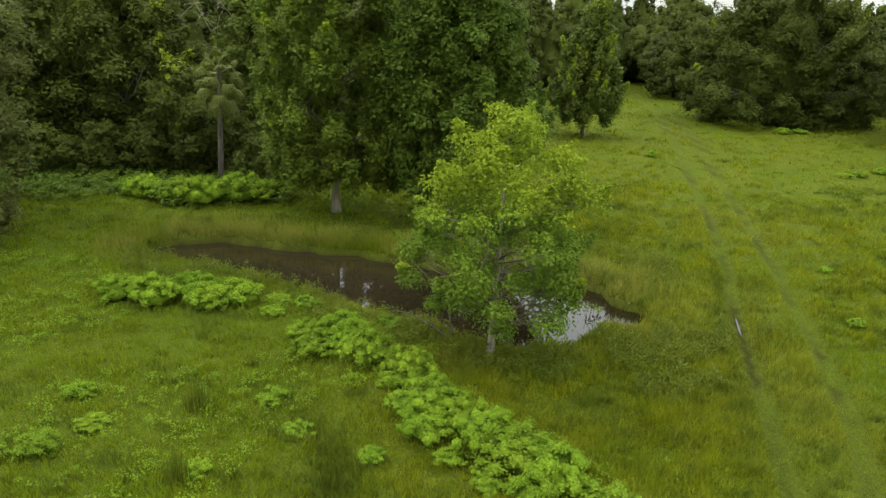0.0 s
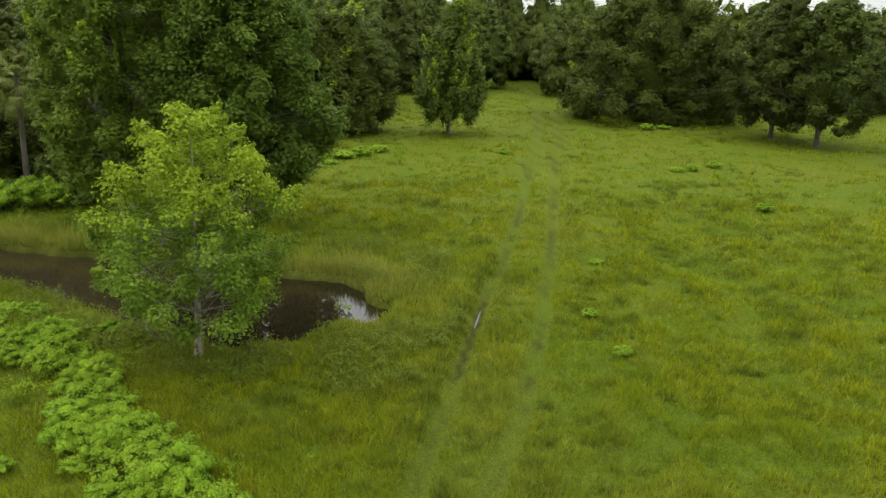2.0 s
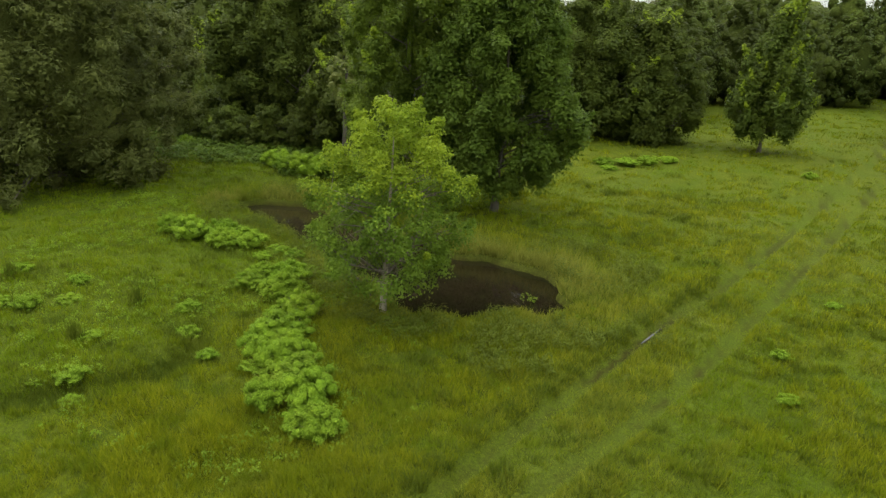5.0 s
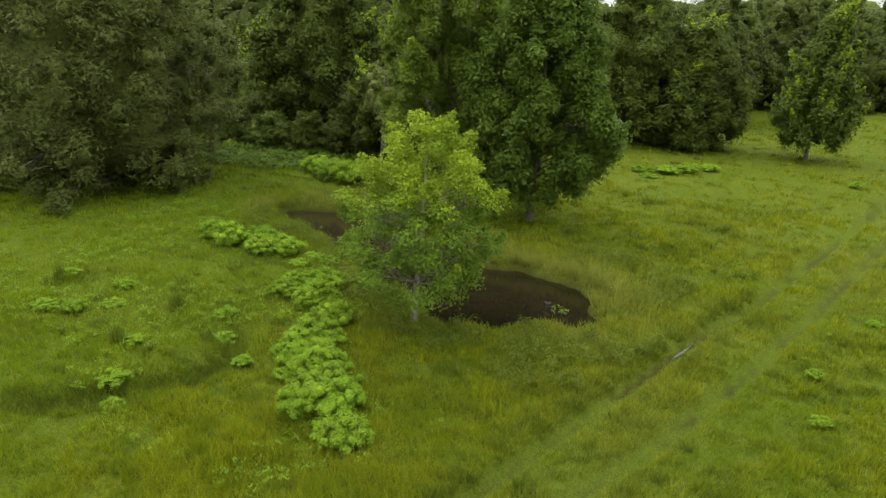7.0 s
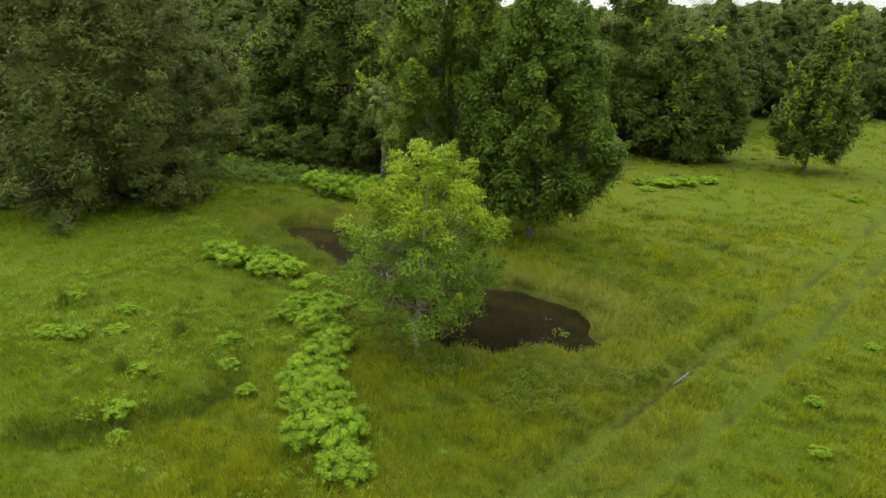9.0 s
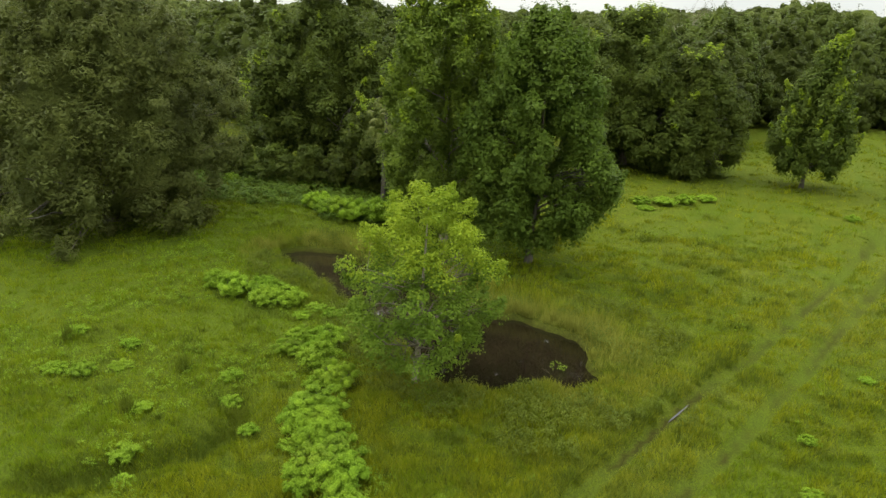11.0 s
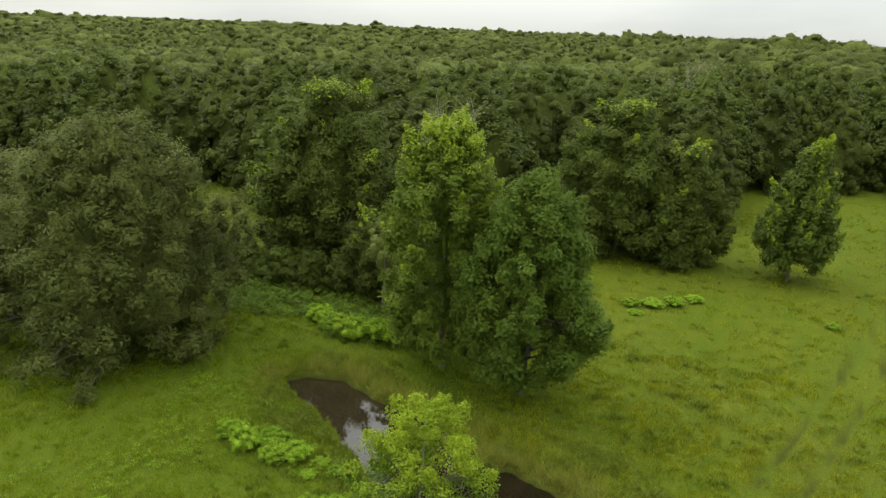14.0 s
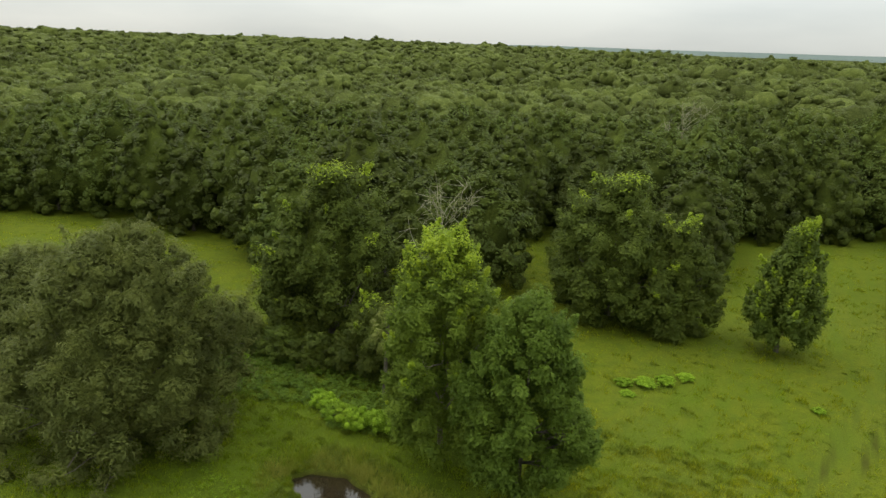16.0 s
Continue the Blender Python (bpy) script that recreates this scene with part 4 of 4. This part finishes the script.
# coarse olive weeds through the sedge
cx, cy = r.uniform(-13, 13, 8500), r.uniform(17, 34, 8500)
p = pond_depth(cx, cy)
sel = (p > 0.3) & (p < 2.6 + 2.2 * smooth(2, 7, cx)) & (value_noise(cx, cy, 1.4, 91) > 0.42) & (rut_far(cx, cy) > 0.5)
cx, cy = cx[sel], cy[sel]
c = np.stack([cx, cy, ground_z(cx, cy) + r.uniform(0.1, 0.42, len(cx))], 1)
at, nm = leaf_places(r, c, r.uniform(0.1, 0.24, len(c)), 22, 1.3)
at[:, 2] = np.maximum(at[:, 2], ground_z(at[:, 0], at[:, 1]) + 0.03)
bank = new("bank_weeds", np_mesh("bank_weeds", *kites(r, at, nm, 0.034 * r.uniform(0.7, 1.4, len(at)), 2.4), M_leaf_bank))
tagged(bank, "coarse olive weeds among the sedge round the pond", "weeds", kind="stuff")
# rank dark weeds at the foot of the wood
cx, cy = r.uniform(-34, -8, 2600), r.uniform(33, 46, 2600)
sel = (cy > np.interp(cx, [-34, -22, -14, -8], [36, 36.5, 35.6, 37.5]) + 3.0 * (value_noise(cx, cy, 2.2, 93) - 0.5)) & (r.uniform(0, 1, 2600) < 0.75)
cx, cy = cx[sel], cy[sel]
c = np.stack([cx, cy, ground_z(cx, cy) + r.uniform(0.1, 0.45, len(cx))], 1)
at, nm = leaf_places(r, c, r.uniform(0.2, 0.42, len(c)), 26, 0.9)
at[:, 2] = np.maximum(at[:, 2], ground_z(at[:, 0], at[:, 1]) + 0.03)
rank = new("rank_weeds", np_mesh("rank_weeds", *slivers(r, at, nm + [0, 0, 0.3], 0.11 * r.uniform(0.7, 1.4, len(at)), 1.3), M_leaf_rank))
tagged(rank, "rank dark green weeds along the foot of the wood", "weeds", kind="stuff")
# tall rushes standing singly
for x, y, wide in ((-11.6, 15.0, 0.2), (-6.0, 15.6, 0.3), (-5.4, 12.6, 0.2)):
    n = 150
    a, b, tall = r.uniform(0, 6.3, n), np.abs(r.normal(0, 0.5, n)), r.uniform(0.45, 1.0, n)
    foot = np.stack([wide * r.normal(0, 0.5, n), wide * r.normal(0, 0.5, n), np.zeros(n)], 1)
    tip = foot + np.stack([0.5 * b * tall * np.cos(a), 0.5 * b * tall * np.sin(a), tall], 1)
    side = np.stack([-np.sin(a), np.cos(a), 0 * a], 1) * 0.012
    rush = new("rush_tuft", np_mesh("rush_tuft", np.stack([foot - side, foot + side, tip], 1), np.arange(3 * n).reshape(-1, 3), M_tussock))
    rush.location = on_ground(x, y)
    tagged(rush, "thin dark green rushes standing up out of short grass", "rushes")
# darker tussocks in the pasture
cx, cy = r.uniform(-14, 55, 1200), 10 + 80 * r.uniform(0, 1, 1200)
sel = value_noise(cx, cy, 4.0, 81) > 0.45
# first group: dark tussocks added in place of tree shade by the wood
sx, sy = np.r_[r.uniform(-34, -7, 420), r.uniform(-12, 13, 420)], np.r_[r.uniform(31, 46, 420), r.uniform(10, 28, 420)]
# a line of darker weeds in a hollow
hk = r.uniform(0, 1, 190) * (len(HOLLOW) - 1)
hx, hy = [np.interp(hk, np.arange(len(HOLLOW)), [p[c] for p in HOLLOW]) + r.normal(0, 0.2, 190) for c in (0, 1)]
# tufts along the deeper wheel track and over the field beside it
ty = r.uniform(9, 30, 150)
tx = np.interp(ty, RUT_Y, RUT_L) - 0.42 + r.normal(0, 0.12, 150)
nx, ny = r.uniform(3, 34, 1500), r.uniform(9, 46, 1500)
pick = (value_noise(nx, ny, 1.7, 83) > 0.5) & (rut_far(nx, ny) > 0.5)
cx, cy = np.r_[cx[sel], sx, hx, tx, nx[pick], 14.2, 14.9, 19.4, 20.1, 26.0, 17.2], np.r_[cy[sel], sy, hy, ty, ny[pick], 23.7, 23.2, 24.5, 24.2, 31.0, 20.4]
x, y = np.repeat(cx, 45), np.repeat(cy, 45)
wide = np.repeat(r.uniform(0.35, 1.4, len(cx)) ** 1.3, 45)
x, y = x + wide * r.normal(0, 0.34, len(x)), y + wide * r.normal(0, 0.15, len(y))
grass_patch("tussock_grass", "dark green tussocks over the pasture, some in place of tree shade", r, x, y, np.repeat(r.uniform(0.14, 0.45, len(cx)), 45) * r.uniform(0.5, 1.1, len(x)), r.uniform(0.011, 0.021, len(x)), 0.6, material=M_tussock)

# low broad-leaved weeds through the grass on the near side
cx, cy = r.uniform(-18, 4, 2600), r.uniform(9, 27, 2600)
cx, cy = np.r_[cx, r.uniform(3, 46, 420)], np.r_[cy, r.uniform(9, 55, 420)]
dense = value_noise(cx, cy, 2.4, 71)
sel = (dense > 0.4) & (pond_depth(cx, cy) > 0.8) & (rut_far(cx, cy) > 0.8)
cx, cy = cx[sel], cy[sel]
c = np.stack([cx, cy, ground_z(cx, cy) + 0.16], 1)
at, nm = leaf_places(r, c, r.uniform(0.08, 0.24, len(c)), 20, 0.6)
at[:, 2] = np.maximum(at[:, 2], ground_z(at[:, 0], at[:, 1]) + 0.03)
weeds = new("low_weeds", np_mesh("low_weeds", *kites(r, at, nm + [0, 0, 0.6], 0.037 * r.uniform(0.7, 1.5, len(at)), 1.3), M_leaf_weed))
tagged(weeds, "low broad-leaved weeds scattered through the grass", "weeds", kind="stuff")

# ---- woods round the pasture ----


def wood_tree(seed, height, radius, low, profile, clumps, per, leaf, material):
    """A tree of the wood's edge: trunk, rounded crown of leafy boughs, inner foliage."""
    r = np.random.default_rng(seed)
    tree = new("wood_tree")
    part("trunk", np_mesh("trunk", *tube(bent(r, (0, 0, -0.3), (0, 0, height * 0.7), 0.03, 6), np.linspace(0.3, 0.08, 6), 7), M_bark, smooth=True), tree)
    c = clump_places(r, clumps, height - 0.5, radius - 0.5, low, profile, 0.8, 0.7)
    sizes = r.uniform(0.7, 1.3, clumps)
    at, nm = leaf_places(r, c, sizes, per, 0.85)
    # shoots that stand up out of the crown
    tip, tn = leaf_places(r, c + np.c_[c[:, :2] * 0.06, sizes * r.uniform(0.8, 1.1, clumps)], sizes * 0.28, 5, 1.7)
    at, nm = np.r_[at, tip], np.r_[nm, tn]
    # leaves face outward from the whole crown as well as from their bough
    nm = nm + 0.8 * unit(at - [0, 0, 0.45 * height])
    crown = part("crown", np_mesh("crown", *slivers(r, at, nm + [0, 0, 0.4], leaf * r.uniform(0.7, 1.3, len(at))), material), tree)
    inner = joined([core_mesh(r, height, radius, low, profile, 0.55, 7, 10), lumps(r, c, sizes * 0.7, 0.85, False, 0.75, 1.2)])
    part("inner_foliage", np_mesh("inner_foliage", *inner, MASS[material], smooth=True), crown)
    return tree


wr = np.random.default_rng(23)
fx, fy = np.meshgrid(np.arange(-175, 175, 8.4), np.arange(20, 180, 8.4))
fx, fy = fx.ravel() + wr.uniform(-3, 3, fx.size), fy.ravel() + wr.uniform(-3, 3, fy.size)
way = np.degrees(np.arctan2(fx - 6, fy))
far = np.hypot(fx - 6, fy)
sel = ~in_open(fx, fy) & (way > -66) & (way < 44) & (far < 168)
for ex, ey, er in ((-24, 49.5, 10), (-2.4, 69, 11), (4, 68.2, 8), (40.2, 84.5, 14.5), (47, 69, 9), (50, 64, 9), (-15.4, 54, 3)):
    sel &= np.hypot(fx - ex, fy - ey) > er
fx, fy, far = fx[sel], fy[sel], far[sel]
near_first = np.argsort(far)[:298]
fx, fy = np.r_[fx[near_first], 35.5, 41.0], np.r_[fy[near_first], 151.0, 153.0]
edge = [wood_tree(80, 13.0, 5.8, 0.5, DOME, 84, 42, 0.31, M_leaf_wood), wood_tree(81, 11.5, 5.2, 0.4, DOME, 76, 42, 0.31, M_leaf_wood), wood_tree(82, 13.6, 5.4, 0.6, EGG, 84, 42, 0.31, M_leaf_wood)]
deep = [wood_tree(90, 13.0, 6.0, 5.0, DOME, 46, 36, 0.34, M_leaf_wood), wood_tree(91, 12.0, 5.6, 4.5, DOME, 44, 36, 0.34, M_leaf_wood), wood_tree(92, 13.4, 5.4, 5.0, EGG, 46, 36, 0.34, M_leaf_wood)]
used = set()
ring = np.arange(0, 2 * np.pi, 0.6)
for k, (x, y) in enumerate(zip(fx, fy)):
    border = in_open(x + 11 * np.cos(ring), y + 11 * np.sin(ring)).any()
    kind = int(wr.integers(0, 3))
    model = (edge if border else deep)[kind]
    s = wr.uniform(0.92, 1.24)
    m = pose(x, y, on_ground(x, y)[2], 0, 0, wr.uniform(0, 360))
    tree = copy_thing(model, m) if model.name in used else model
    used.add(model.name)
    tree.matrix_basis = m @ Matrix.Diagonal((s, s, s * wr.uniform(0.9, 1.12) * (1.35 if 28 < x < 43 and y > 125 else 0.88 if 43 <= x < 58 and y > 115 else 1.14 if -5 < x < 38 and y > 95 else 1.0), 1))
    tagged(tree, "dark green broadleaf tree with low branches at the wood's edge" if border else "dark green broadleaf tree inside the wood", "tree", "trees of the wood")


def woods(name, seed, near, reach, cell, masses, per, leaf, a0, a1, label):
    """Far canopy: domed crowns with leafy boughs, the leaf sprays in one mesh and the leaf masses in another."""
    r = np.random.default_rng(seed)
    n = int((a1 - a0) / 2 * (reach ** 2 - near ** 2) / cell ** 2)
    d, a = np.sqrt(r.uniform(near ** 2, reach ** 2, n)), r.uniform(a0, a1, n)
    tx, ty = 6 + d * np.sin(a), d * np.cos(a)
    h, w = r.uniform(10.2, 13.6, n) * np.where((r.uniform(0, 1, n) < 0.08) & (cell < 20), r.uniform(1.1, 1.3, n), 1.0), cell * r.uniform(0.6, 0.95, n)
    tall = np.minimum(0.85 * w, 0.6 * h)
    mid = np.stack([tx, ty, ground_z(tx, ty) + h - tall], 1)
    u = r.uniform(0, 1, (n, masses))
    b = r.uniform(0, 2 * np.pi, (n, masses))
    off = np.stack([np.sqrt(u) * np.cos(b), np.sqrt(u) * np.sin(b), 0.9 * np.sqrt(1 - 0.96 * u)], -1)
    c = (mid[:, None] + off * np.stack([w, w, tall], 1)[:, None] * r.uniform(0.72, 0.98, (n, masses, 1))).reshape(-1, 3)
    size = np.repeat(w * 0.3, masses) * r.uniform(0.7, 1.25, n * masses)
    squash = 0.9 * min(1.0, 9.0 / cell)
    at, nm = leaf_places(r, c, size, per, squash)
    nm = nm * 0.7 + unit(np.repeat(off.reshape(-1, 3), per, 0)) + [0, 0, 0.5]
    tint = r.uniform(0, 1, n)
    new_leaves = np_mesh(name, *slivers(r, at, nm, leaf * r.uniform(0.7, 1.3, len(at))), M_leaf_far_hazed, {"tint": np.repeat(tint, masses * per * 3)})
    v, f = lumps(r, np.zeros((n, 3)), np.ones(n), 1.0, near < 300, 0.7, 1.05)
    corners = len(v) // n
    v = v * np.repeat(np.stack([0.94 * w, 0.94 * w, 0.94 * tall], 1), corners, 0) + np.repeat(mid, corners, 0)
    v, f = joined([(v, f), lumps(r, c, size * 0.8, squash, False, 0.6, 1.2)])
    tagged(new(name, np_mesh(name, v, f, MASS[M_leaf_far_hazed], {"tint": np.r_[np.repeat(tint, corners), np.repeat(tint, masses * 12)]}, True)), label, "woods", kind="stuff")
    return tagged(new(name, new_leaves), label, "woods", kind="stuff")


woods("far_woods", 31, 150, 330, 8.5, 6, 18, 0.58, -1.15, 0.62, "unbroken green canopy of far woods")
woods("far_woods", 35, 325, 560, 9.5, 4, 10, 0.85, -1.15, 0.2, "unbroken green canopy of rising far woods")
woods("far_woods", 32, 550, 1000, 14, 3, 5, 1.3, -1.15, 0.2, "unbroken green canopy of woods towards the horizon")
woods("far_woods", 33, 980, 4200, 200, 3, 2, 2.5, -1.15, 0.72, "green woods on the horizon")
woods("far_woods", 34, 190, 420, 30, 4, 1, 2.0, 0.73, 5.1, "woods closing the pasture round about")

# land at the end of the view, haze painted into its blue-grey colour
a = np.linspace(-1.3, 0.9, 90)
rise = 46 + 9 * value_noise(a * 40, a * 0, 3.0, 95)
bv = np.r_[np.stack([4450 * np.sin(a), 4450 * np.cos(a), np.full(90, -5.0)], 1), np.stack([4450 * np.sin(a), 4450 * np.cos(a), rise], 1)]
k = np.arange(89)
M_haze, hn, hl = node_mat("haze_tinted_land")
hp, ho = hn.new("ShaderNodeBsdfPrincipled"), hn.new("ShaderNodeOutputMaterial")
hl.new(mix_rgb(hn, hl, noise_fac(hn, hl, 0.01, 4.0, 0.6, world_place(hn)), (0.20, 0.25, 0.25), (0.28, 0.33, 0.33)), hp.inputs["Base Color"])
hp.inputs["Roughness"].default_value = 1.0
hl.new(hp.outputs[0], ho.inputs["Surface"])
tagged(new("backdrop", np_mesh("backdrop", bv, np.stack([k, k + 1, k + 91, k + 90], 1), M_haze)), "wooded land along the horizon, haze painted as blue-grey colour", "horizon", kind="structure")
